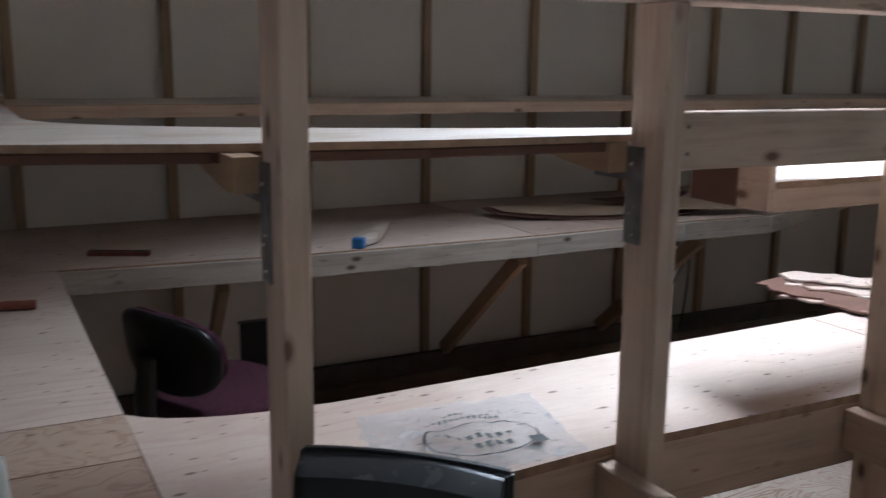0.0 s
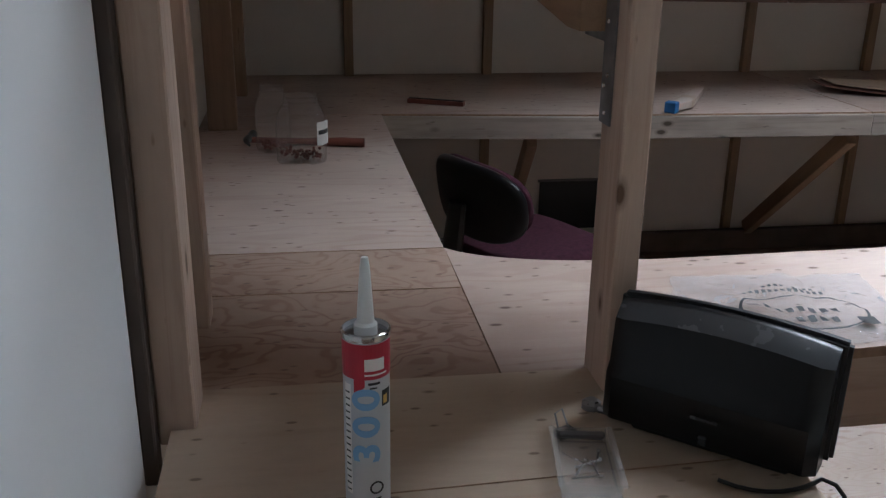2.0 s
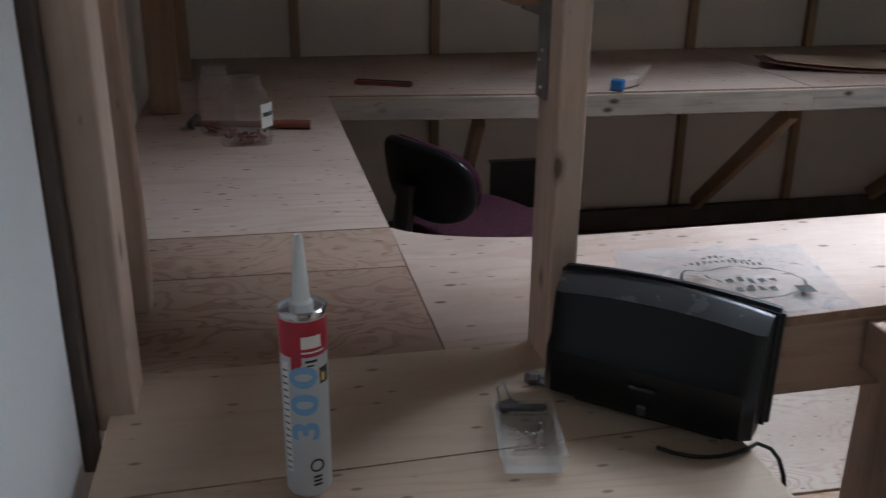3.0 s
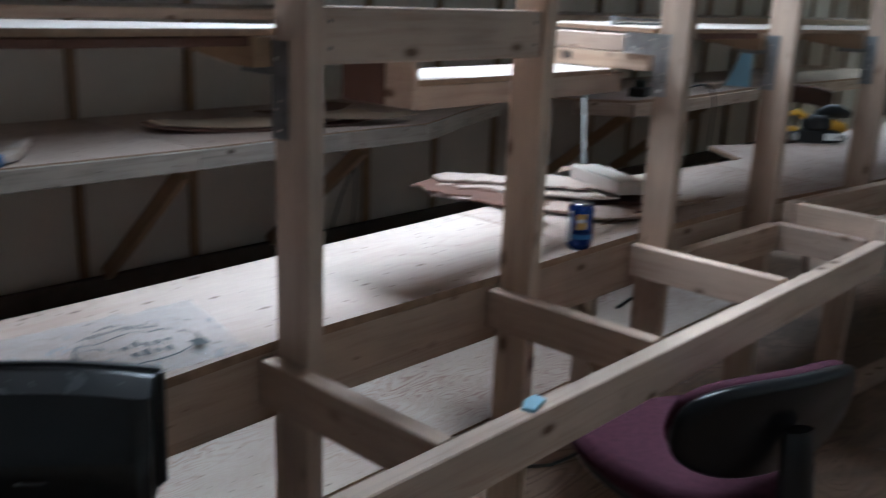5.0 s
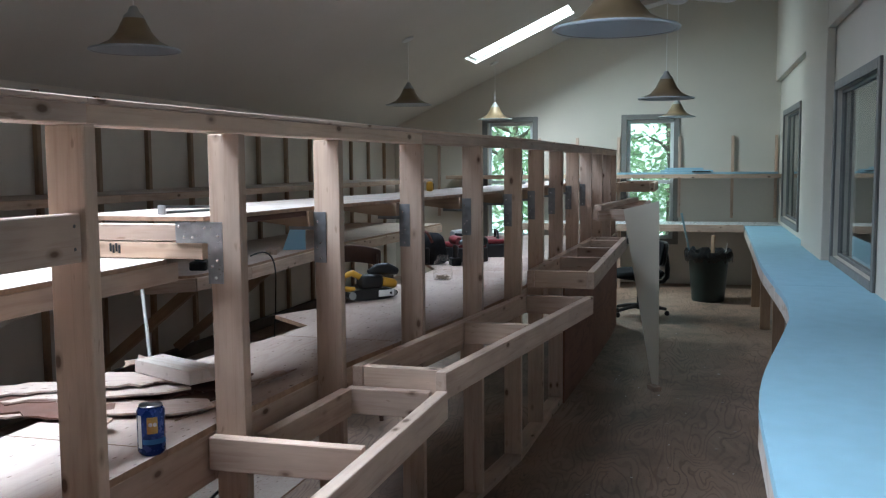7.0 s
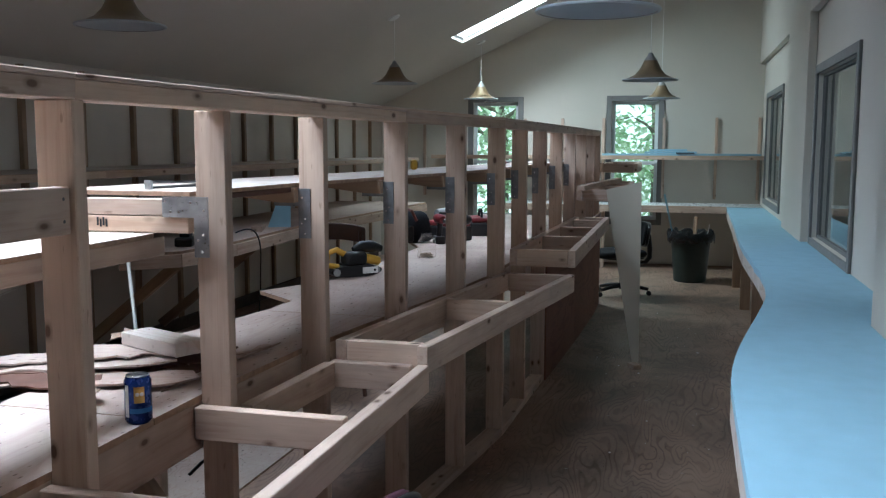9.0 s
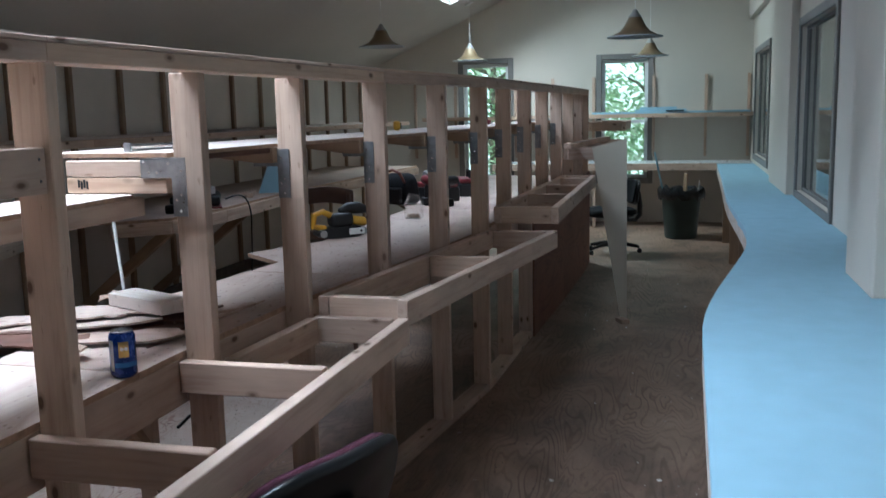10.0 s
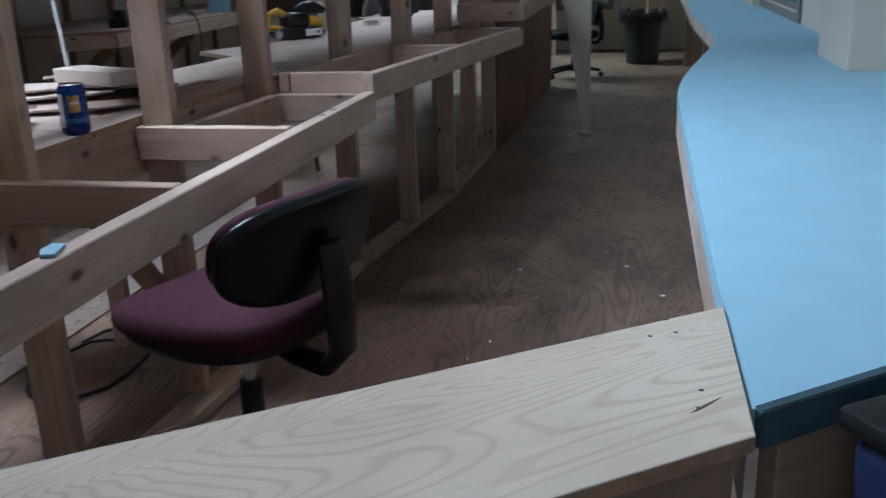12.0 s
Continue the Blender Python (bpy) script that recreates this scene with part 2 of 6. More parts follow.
def thin_clear(name, body, amount, sheen=0.3):
    """Thin clear plastic: mostly see-through, with a mirror-like sheen at grazing angles and a little haze."""
    m, nt, b = material(name, 0.3)
    b.inputs["Base Color"].default_value = (*body, 1)
    tr = nt.nodes.new("ShaderNodeBsdfTransparent")
    gl = nt.nodes.new("ShaderNodeBsdfGlossy")
    gl.inputs["Roughness"].default_value = 0.08
    lw = nt.nodes.new("ShaderNodeLayerWeight")
    fr = ramp(nt, lw.outputs["Facing"], (0.35, 0.03), (0.8, sheen * 0.4), (1.0, sheen))
    m1 = nt.nodes.new("ShaderNodeMixShader")
    m2 = nt.nodes.new("ShaderNodeMixShader")
    m1.inputs[0].default_value = amount
    nt.links.new(tr.outputs[0], m1.inputs[1])
    nt.links.new(b.outputs[0], m1.inputs[2])
    nt.links.new(fr, m2.inputs[0])
    nt.links.new(m1.outputs[0], m2.inputs[1])
    nt.links.new(gl.outputs[0], m2.inputs[2])
    nt.links.new(m2.outputs[0], nt.nodes["Material Output"].inputs[0])
    return m


CLEAR = thin_clear("clear_plastic", (0.6, 0.6, 0.6), 0.06, 0.75)
FROST = thin_clear("frosted_plastic", (0.80, 0.78, 0.76), 0.17, 0.3)
DARK_RED = plain("dark_red_plastic", (0.16, 0.015, 0.02), 0.45, 0, 0.2, 9)
BLACK_CLOTH = plain("black_fabric", (0.012, 0.012, 0.014), 0.95, 0, 0.3, 50, 0.3, 0.2)


def film_plastic():
    m, nt, b = material("plastic_film", 0.18)
    tr = nt.nodes.new("ShaderNodeBsdfTransparent")
    tr.inputs[0].default_value = (0.93, 0.93, 0.94, 1)
    mx = nt.nodes.new("ShaderNodeMixShader")
    b.inputs["Base Color"].default_value = (0.75, 0.74, 0.76, 1)
    f = ramp(nt, noise_tex(nt, coords(nt, (1, 1, 1)), 14, 4, 0.6, 1.5), (0.35, 0.14), (0.72, 0.40))
    nt.links.new(f, mx.inputs[0])
    nt.links.new(tr.outputs[0], mx.inputs[1])
    nt.links.new(b.outputs[0], mx.inputs[2])
    nt.links.new(mx.outputs[0], nt.nodes["Material Output"].inputs[0])
    bump(nt, b, noise_tex(nt, coords(nt, (1, 1, 1)), 30, 3, 0.6, 2.0), 0.4, 0.003)
    return m


FILM = film_plastic()


def leaf_material():
    m, nt, b = material("leaf", 0.5)
    g = nt.nodes.new("ShaderNodeNewGeometry")
    # Leaf colours far paler than foliage, with the strong daylight put into them.
    c = ramp(nt, g.outputs["Random Per Island"], (0.0, (0.42, 0.62, 0.32)), (0.5, (0.60, 0.78, 0.47)), (1.0, (0.82, 0.90, 0.70)))
    nt.links.new(c, b.inputs["Base Color"])
    b.inputs["Subsurface Weight"].default_value = 0.0
    t = nt.nodes.new("ShaderNodeBsdfTranslucent")
    nt.links.new(c, t.inputs[0])
    mx = nt.nodes.new("ShaderNodeMixShader")
    mx.inputs[0].default_value = 0.3
    nt.links.new(b.outputs[0], mx.inputs[1])
    nt.links.new(t.outputs[0], mx.inputs[2])
    nt.links.new(mx.outputs[0], nt.nodes["Material Output"].inputs[0])
    return m


LEAF = leaf_material()
# Dark grey-brown for the wall plate and the corner edge strip.
DARK_BROWN = plain("dark_brown_edge", (0.10, 0.075, 0.06), 0.85, 0, 0.3, 12)
BARK = plain("bark", (0.26, 0.23, 0.17), 0.9, 0, 0.3, 12)
GRASS = plain("grass", (0.08, 0.14, 0.04), 0.9, 0, 0.4, 5)

# ---- building helpers ----
WORLD_OF = {}


def place(ob, parent, m):
    """Puts ob at the world pose m, under its parent."""
    WORLD_OF[ob] = m
    if parent is not None:
        ob.parent = parent
        ob.matrix_parent_inverse = WORLD_OF[parent].inverted()
    ob.matrix_basis = m
    return ob


def part(name, bm, mat, parent=None, label="", m=None, smooth=False):
    me = bpy.data.meshes.new(name)
    bm.normal_update()
    bm.to_mesh(me)
    bm.free()
    if smooth:
        for p in me.polygons:
            p.use_smooth = True
        me.set_sharp_from_angle(angle=radians(38))
    for k in (mat if isinstance(mat, (list, tuple)) else [mat]):
        me.materials.append(k)
    ob = place(new(name, me), parent, m or Matrix.Identity(4))
    if label:
        tagged(ob, label)
    return ob


def thing(name, label, category, at=(0, 0, 0), group="", kind="", rz=0.0):
    ob = place(new(name), None, pose(*at, 0, 0, rz))
    return tagged(ob, label, category, group, kind)


def bm_box(sx, sy, sz, centre=(0, 0, 0), bevel=0.0, seg=1):
    bm = bmesh.new()
    bmesh.ops.create_cube(bm, size=1)
    bmesh.ops.scale(bm, vec=(sx, sy, sz), verts=bm.verts)
    bmesh.ops.translate(bm, vec=centre, verts=bm.verts)
    if bevel:
        bmesh.ops.bevel(bm, geom=bm.edges[:], offset=bevel, segments=seg, affect="EDGES", profile=0.5)
    return bm


def box(name, lo, hi, mat, parent=None, label="", bevel=0.0, seg=1):
    c = [(a + b) / 2 for a, b in zip(lo, hi)]
    return part(name, bm_box(*[abs(b - a) for a, b in zip(lo, hi)], bevel=bevel, seg=seg), mat, parent, label, pose(*c))


def board(name, a, b, w, h, mat, parent, label="", up=(0, 0, 1), bevel=0.0025):
    """A board from a to b (centre line); w across, h along up. Its own x axis runs along the grain."""
    a, b = Vector(a), Vector(b)
    x = (b - a).normalized()
    y = Vector(up).cross(x).normalized()
    z = x.cross(y)
    m = Matrix((x, y, z)).transposed().to_4x4()
    m.translation = (a + b) / 2
    return part(name, bm_box((b - a).length, w, h, bevel=bevel), mat, parent, label, m)


def bm_slab(points, z0, z1, bevel=0.0):
    bm = bmesh.new()
    f = bm.faces.new([bm.verts.new((x, y, z0)) for x, y in points])
    r = bmesh.ops.extrude_face_region(bm, geom=[f])
    bmesh.ops.translate(bm, vec=(0, 0, z1 - z0), verts=[v for v in r["geom"] if isinstance(v, bmesh.types.BMVert)])
    bmesh.ops.recalc_face_normals(bm, faces=bm.faces)
    if bevel:
        bmesh.ops.bevel(bm, geom=bm.edges[:], offset=bevel, segments=1, affect="EDGES")
    return bm


def slab(name, points, z0, z1, mat, parent=None, label="", bevel=0.0):
    bm = bm_slab(points, z0, z1, bevel)
    if "plywood" in mat.name:
        bm.normal_update()
        for f in bm.faces:
            f.material_index = 1 if abs(f.normal.z) < 0.5 else 0
        mat = [mat, PLY_EDGE]
    return part(name, bm, mat, parent, label)


def bm_lathe(profile, steps=32):
    """Turns (radius, z) points round the z axis."""
    bm = bmesh.new()
    rings = []
    for r, z in profile:
        if r < 1e-6:
            rings.append([bm.verts.new((0, 0, z))])
        else:
            rings.append([bm.verts.new((r * math.cos(2 * math.pi * k / steps), r * math.sin(2 * math.pi * k / steps), z)) for k in range(steps)])
    for a, b in zip(rings, rings[1:]):
        for k in range(steps):
            q = [a[k % len(a)], a[(k + 1) % len(a)], b[(k + 1) % len(b)], b[k % len(b)]]
            q = [v for i, v in enumerate(q) if v not in q[:i]]
            if len(q) > 2:
                bm.faces.new(q)
    bmesh.ops.recalc_face_normals(bm, faces=bm.faces)
    return bm


def bm_tube(points, r, steps=8, radii=None):
    """A round bar along points."""
    bm = bmesh.new()
    pts = [Vector(p) for p in points]
    rings = []
    for i, p in enumerate(pts):
        d = (pts[min(i + 1, len(pts) - 1)] - pts[max(i - 1, 0)]).normalized()
        s = d.orthogonal().normalized() if i == 0 else (s - d * s.dot(d)).normalized()
        t = d.cross(s)
        rr = radii[i] if radii else r
        rings.append([bm.verts.new(p + rr * (math.cos(2 * math.pi * k / steps) * s + math.sin(2 * math.pi * k / steps) * t)) for k in range(steps)])
    for a, b in zip(rings, rings[1:]):
        for k in range(steps):
            bm.faces.new((a[k], a[(k + 1) % steps], b[(k + 1) % steps], b[k]))
    bm.faces.new(rings[0][::-1])
    bm.faces.new(rings[-1])
    bmesh.ops.recalc_face_normals(bm, faces=bm.faces)
    return bm


def bm_plate(outline, thick):
    """A flat plate in the xz plane from an outline of (x, z), thick along y."""
    bm = bm_slab(outline, -thick / 2, thick / 2)
    bmesh.ops.rotate(bm, matrix=Matrix.Rotation(radians(90), 3, "X"), verts=bm.verts)
    return bm


def bezier(p0, p1, p2, p3, n=12):
    return [tuple((1 - t) ** 3 * a + 3 * (1 - t) ** 2 * t * b + 3 * (1 - t) * t * t * c + t ** 3 * d for a, b, c, d in zip(p0, p1, p2, p3)) for t in [k / n for k in range(n + 1)]]


def letters(name, text, size, mat, parent, m, bold=0.0, squash=1.0):
    cu = bpy.data.curves.new(name, "FONT")
    cu.body, cu.size, cu.extrude, cu.offset = text, size, 0.0004, bold
    cu.align_x, cu.align_y = "CENTER", "CENTER"
    tmp = bpy.data.objects.new(name, cu)
    scene.collection.objects.link(tmp)
    me = bpy.data.meshes.new_from_object(tmp.evaluated_get(bpy.context.evaluated_depsgraph_get()))
    bpy.data.objects.remove(tmp)
    for v in me.vertices:
        v.co.x *= squash
    me.materials.append(mat)
    return place(new(name, me), parent, m)


# ---- structure ----
X_END, Y_BACK, Y_RIGHT, X_WEST, Z_TOP = 12.25, 4.05, -1.02, -3.0, 4.9


def wall_with_holes(name, axis, at, thick, u0, u1, z0, z1, holes, mat, label):
    """A wall across axis at the given place, grown outwards by thick, with rectangular openings (u0, u1, z0, z1)."""
    us = sorted({u0, u1, *[h[0] for h in holes], *[h[1] for h in holes]})
    zs = sorted({z0, z1, *[h[2] for h in holes], *[h[3] for h in holes]})
    bm = bmesh.new()
    solid = lambda i, j: 0 <= i < len(us) - 1 and 0 <= j < len(zs) - 1 and not any(h[0] <= us[i] < h[1] and h[2] <= zs[j] < h[3] for h in holes)

    def v(u, d, z):
        return bm.verts.new((at + d, u, z) if axis == "x" else (u, at + d, z))
    for i in range(len(us) - 1):
        for j in range(len(zs) - 1):
            if not solid(i, j):
                continue
            a, b, c, d = us[i], us[i + 1], zs[j], zs[j + 1]
            for k in (0, thick):
                bm.faces.new([v(a, k, c), v(b, k, c), v(b, k, d), v(a, k, d)])
            for di, dj, p, q in ((-1, 0, (a, c), (a, d)), (1, 0, (b, c), (b, d)), (0, -1, (a, c), (b, c)), (0, 1, (a, d), (b, d))):
                if not solid(i + di, j + dj):
                    bm.faces.new([v(p[0], 0, p[1]), v(q[0], 0, q[1]), v(q[0], thick, q[1]), v(p[0], thick, p[1])])
    bmesh.ops.remove_doubles(bm, verts=bm.verts, dist=1e-5)
    bmesh.ops.recalc_face_normals(bm, faces=bm.faces)
    return tagged(part(name, bm, mat), label, "wall", kind="structure")


tagged(box("floor", (X_WEST - 0.2, Y_RIGHT - 0.2, -0.12), (X_END + 0.2, Y_BACK + 0.2, 0), FLOOR), "worn brown plywood floor with stains and paint specks", "floor", kind="structure")

WIN_E = [(0.265, 0.86, 0.58, 2.12), (2.10, 2.72, 0.58, 2.12)]
wall_with_holes("wall_north", "y", Y_BACK, 0.15, X_WEST, X_END, 0, 2.6, [], WALL_BOARD, "dull off-white wall board between bare wooden strips")
wall_with_holes("wall_east", "x", X_END, 0.15, Y_RIGHT - 0.2, Y_BACK + 0.15, 0, Z_TOP, WIN_E, CREAM, "cream painted gable wall with two windows")
WIN_S = [(5.80, 7.44, 0.85, 2.08), (9.90, 11.60, 0.92, 2.10)]
wall_with_holes("wall_south", "y", Y_RIGHT, -0.15, X_WEST, X_END, 0, Z_TOP, WIN_S, CREAM, "cream painted side wall with interior windows")
wall_with_holes("wall_west", "x", X_WEST, -0.15, Y_RIGHT - 0.2, Y_BACK + 0.15, 0, Z_TOP, [(-0.75, 0.95, 0.85, 2.55)], CREAM, "cream painted wall with a daylight opening")

# ceiling: one slope, cut for the skylights
def sloping_ceiling():
    xs = sorted({X_WEST - 0.2, X_END + 0.2, *[x for s in SKYLIGHTS for x in s]})
    ys = [Y_RIGHT - 0.2, SKY_Y0, SKY_Y1, Y_BACK + 0.2]
    holes = {(x0, SKY_Y0) for x0, _ in SKYLIGHTS}
    bm = bmesh.new()
    for a, b in zip(xs, xs[1:]):
        for c, d in zip(ys, ys[1:]):
            if (a, c) in holes:
                rim = [(a, c), (b, c), (b, d), (a, d)]
                for p, q in zip(rim, rim[1:] + rim[:1]):
                    bm.faces.new([bm.verts.new((*p, ceil_z(p[1]))), bm.verts.new((*q, ceil_z(q[1]))), bm.verts.new((*q, ceil_z(q[1]) + 0.16)), bm.verts.new((*p, ceil_z(p[1]) + 0.16))])
                continue
            for up in (0, 0.16):
                bm.faces.new([bm.verts.new((x, y, ceil_z(y) + up)) for x, y in ((a, c), (b, c), (b, d), (a, d))])
    bmesh.ops.remove_doubles(bm, verts=bm.verts, dist=1e-5)
    bmesh.ops.recalc_face_normals(bm, faces=bm.faces)
    return bm


tagged(part("ceiling", sloping_ceiling(), CEIL), "sloping matt off-white ceiling with skylights", "ceiling", kind="structure")


def window(name, lo, hi, axis, at, depth, trim, sash, rail=None, proud=-1):
    """A window in an opening: outer trim boards, sash frame, glass, and a meeting rail."""
    w = thing(name, "window with dark grey wooden trim and a pale sash", "window", (at, (lo[0] + hi[0]) / 2, lo[1]) if axis == "x" else ((lo[0] + hi[0]) / 2, at, lo[1]), kind="structure")

    def bx(n, u0, u1, z0, z1, d0, d1, mat, bev=0.003):
        if axis == "x":
            return box(n, (at + d0, u0, z0), (at + d1, u1, z1), mat, w, bevel=bev)
        return box(n, (u0, at + d0, z0), (u1, at + d1, z1), mat, w, bevel=bev)
    (u0, z0), (u1, z1) = lo, hi
    t, s = trim, sash
    p0, p1 = (proud * 0.02, proud * 0.001)
    for n, a in (("window_trim", (u0 - t, u0, z0 - t, z1 + t)), ("window_trim", (u1, u1 + t, z0 - t, z1 + t)), ("window_trim", (u0, u1, z1, z1 + t)), ("window_sill", (u0, u1, z0 - t, z0))):
        bx(n, *a, p0, p1, TRIM)
    d = -proud * depth
    e = d - proud * 0.04
    for a in ((u0, u0 + s, z0, z1), (u1 - s, u1, z0, z1), (u0 + s, u1 - s, z0, z0 + s), (u0 + s, u1 - s, z1 - s, z1)):
        bx("window_frame", *a, d, e, SASH if axis == "x" else TRIM)
    if rail:
        bx("window_frame", u0 + s, u1 - s, rail - s / 2, rail + s / 2, d, e, SASH)
    g = bx("pane", u0 + s, u1 - s, z0 + s, z1 - s, d - proud * 0.016, d - proud * 0.021, GLASS if axis == "x" else GREY_GLASS, 0)
    g.visible_shadow = False
    return w


for n, (a, b, c, d) in enumerate(WIN_E):
    window("window_%d" % (n + 1), (a, c), (b, d), "x", X_END, 0.05, 0.07, 0.045, 1.32)
for n, (a, b, c, d) in enumerate(WIN_S):
    window("window_%d" % (n + 3), (a, c), (b, d), "y", Y_RIGHT, 0.03, 0.065, 0.022, None, 1)


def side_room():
    """The room behind the interior windows: floor, walls and ceiling seen through the glass, dimness painted in."""
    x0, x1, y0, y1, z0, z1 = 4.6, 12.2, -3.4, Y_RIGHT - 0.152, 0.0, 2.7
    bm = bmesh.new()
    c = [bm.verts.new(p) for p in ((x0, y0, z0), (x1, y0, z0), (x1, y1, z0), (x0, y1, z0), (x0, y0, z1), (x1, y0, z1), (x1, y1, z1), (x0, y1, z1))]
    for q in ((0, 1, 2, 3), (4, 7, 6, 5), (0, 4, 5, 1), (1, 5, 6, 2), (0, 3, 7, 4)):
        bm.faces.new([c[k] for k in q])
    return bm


tagged(part("backdrop", side_room(), DIM_BACKING), "neighbouring room behind the interior windows, its dimness painted as dark grey", "backdrop", kind="structure")
for x0, x1 in SKYLIGHTS:
    s = thing("skylight", "bright skylight in a thin frame in the sloping ceiling", "skylight", ((x0 + x1) / 2, SKY_Y0, ceil_z(SKY_Y0)), kind="structure")
    for y in (SKY_Y0, SKY_Y1):
        sg = 1 if y == SKY_Y0 else -1
        board("skylight_frame", (x0, y + sg * 0.013, ceil_z(y) + 0.1), (x1, y + sg * 0.013, ceil_z(y) + 0.1), 0.02, 0.1, SASH, s)
    for x in (x0 + 0.011, x1 - 0.011):
        board("skylight_frame", (x, SKY_Y0 + 0.025, ceil_z(SKY_Y0 + 0.025) + 0.1), (x, SKY_Y1 - 0.025, ceil_z(SKY_Y1 - 0.025) + 0.1), 0.02, 0.1, SASH, s)

# pilasters and a ledge on the side wall
for n, (x0, x1, y1) in enumerate(((7.60, 9.00, -0.955), (3.55, 4.12, -0.83), (-0.5, 0.3, -0.9))):
    tagged(box("pilaster", (x0, Y_RIGHT + 0.003, 0), (x1, y1, Z_TOP - 0.4), CREAM, bevel=0.004), "cream painted pilaster on the side wall", "pilaster", kind="structure")
tagged(box("beam", (4.13, Y_RIGHT + 0.003, 2.56), (X_END - 0.003, -0.958, 4.3), CREAM, bevel=0.004), "cream painted beam boxed out over the interior windows", "beam", kind="structure")

# white board at the entry and the bare stud frame behind it
tagged(box("wall_entry", (-0.60, 0.28, 0), (-0.276, 1.06, 2.3), WHITE, bevel=0.012, seg=3), "white drywall corner beside the bench", "wall", kind="structure")
wn_ = tagged(box("wall_bench_end", (-0.52, 1.062, 0), (-0.40, Y_BACK - 0.003, 2.6), WALL_BOARD), "off-white board at the end of the bench", "wall", kind="structure")

# wooden strips on the long wall, 24 inches apart
strips = thing("wall_strips", "upright bare wooden strips on the wall board", "wall studs", (6, Y_BACK, 0), kind="structure")
STUD_X = [0.14 + 0.61 * k for k in range(-1, 20)]
for x in STUD_X:
    board("stud", (x, Y_BACK - 0.022, 0), (x, Y_BACK - 0.022, 2.05), 0.04, 0.036, STRIP, strips, up=(0, 1, 0))
for k, y in enumerate((-0.98, -0.46, 0.19, 0.96, 1.5, 2.0, 2.83, 3.4)):
    board("stud", (X_END - 0.022, y, 0.86), (X_END - 0.022, y, 1.9), 0.036, 0.036, PINE, strips, up=(1, 0, 0))

# ---- long partition ----
POSTS = [(-0.205, 1.14), (0.345, 1.124), (0.985, 1.140), (1.612, 1.126), (2.228, 1.124), (2.830, 1.089), (3.45, 1.0), (4.06, 0.905), (4.67, 0.84), (5.28, 0.825), (5.89, 0.80), (6.50, 0.775), (7.11, 0.75), (7.72, 0.73), (8.33, 0.715), (8.94, 0.72)]
RAIL_Z = 1.632
partition = thing("stud_partition", "bare pine stud partition with a flat top rail, dividing aisle and bench", "partition", (4.5, 1.0, 0))
tagged(partition, kind="structure")


def along(x):
    """The partition's front line at x."""
    return float(np.interp(x, [p[0] for p in POSTS], [p[1] for p in POSTS]))


def up_post(x, y, z0, z1, wx=0.038, wy=0.089, mat=PINE, parent=None, name="post"):
    return board(name, (x, y, z0), (x, y, z1), wy, wx, mat, parent, up=(1, 0, 0))


for x, y in POSTS[1:]:
    up_post(x + 0.019, y + 0.0445, 0.04, RAIL_Z, parent=partition)
RAIL_CUTS = [0, 3, 6, 8, 10, 12, 15]
for i, j in zip(RAIL_CUTS, RAIL_CUTS[1:]):
    (xa, ya), (xb, yb) = POSTS[i], POSTS[j]
    xb += 0.038 if j == 15 else 0.012
    a, b = Vector((xa + 0.013, ya + 0.0445, RAIL_Z + 0.02)), Vector((xb, yb + 0.0445, RAIL_Z + 0.02))
    board("top_rail", a, b, 0.093, 0.040, PINE, partition)
    board("cap_strip", a + Vector((0, 0.0, 0.0265)), b + Vector((0, 0.0, 0.0265)), 0.10, 0.012, PINE, partition)
    board("bottom_plate", (a.x, a.y, 0.019), (b.x, b.y, 0.019), 0.089, 0.038, PINE, partition)


# ---- cantilevered frames on the aisle side ----
def frame_box(name, label, inner, outer, top, xs, height=0.089):
    """An open lumber frame: a fascia, a ledger on the posts and cross boards at xs."""
    (xa, ya), (xb, yb) = inner
    (oxa, oya), (oxb, oyb) = outer
    t = thing(name, label, "shelf frame", (xa, ya, top - height), group="stepped shelf frames")
    z = top - height / 2
    board("fascia", (oxa, oya + 0.019, z), (oxb, oyb + 0.019, z), 0.038, height, PINE, t)
    board("ledger", (xa, ya - 0.021, z), (xb, yb - 0.021, z), 0.038, height, PINE, t)
    for x in xs:
        f = (x - xa) / (xb - xa)
        yi = ya + (yb - ya) * f - 0.042
        yo = float(np.interp(x, [oxa, oxb], [oya, oyb])) + 0.0395
        board("cross_board", (x, yo, z), (x, yi, z), 0.038, height, PINE, t)
    return t


low = thing("open_shelf", "bare pine shelf frame with arms to a long fascia", "shelf frame", (0.6, 0.8, 0.74), group="stepped shelf frames")
board("fascia", (0.515, 0.765, 0.795), (2.80, 0.742, 0.795), 0.038, 0.089, PINE, low)
for x, y in POSTS[2:5]:
    board("arm", (x - 0.021, 0.785, 0.791), (x - 0.021, y + 0.09, 0.791), 0.038, 0.089, PINE, low)
board("ledger", (2.27, 1.10, 0.785), (2.80, 1.065, 0.785), 0.038, 0.089, PINE, low)
board("cross_board", (2.83, 0.79, 0.785), (2.83, 1.07, 0.785), 0.038, 0.085, PINE, low)
frame_box("open_shelf", "bare pine shelf frame with cross boards, one step higher", ((2.86, 1.07), (4.62, 0.835)), ((2.83, 0.735), (4.63, 0.465)), 0.892, (2.875, 3.76, 4.60))
frame_box("open_shelf", "bare pine shelf frame with four bays, two steps higher", ((4.75, 0.825), (7.06, 0.745)), ((4.74, 0.475), (7.08, 0.48)), 1.0, (4.765, 5.50, 6.15, 6.75, 7.03))
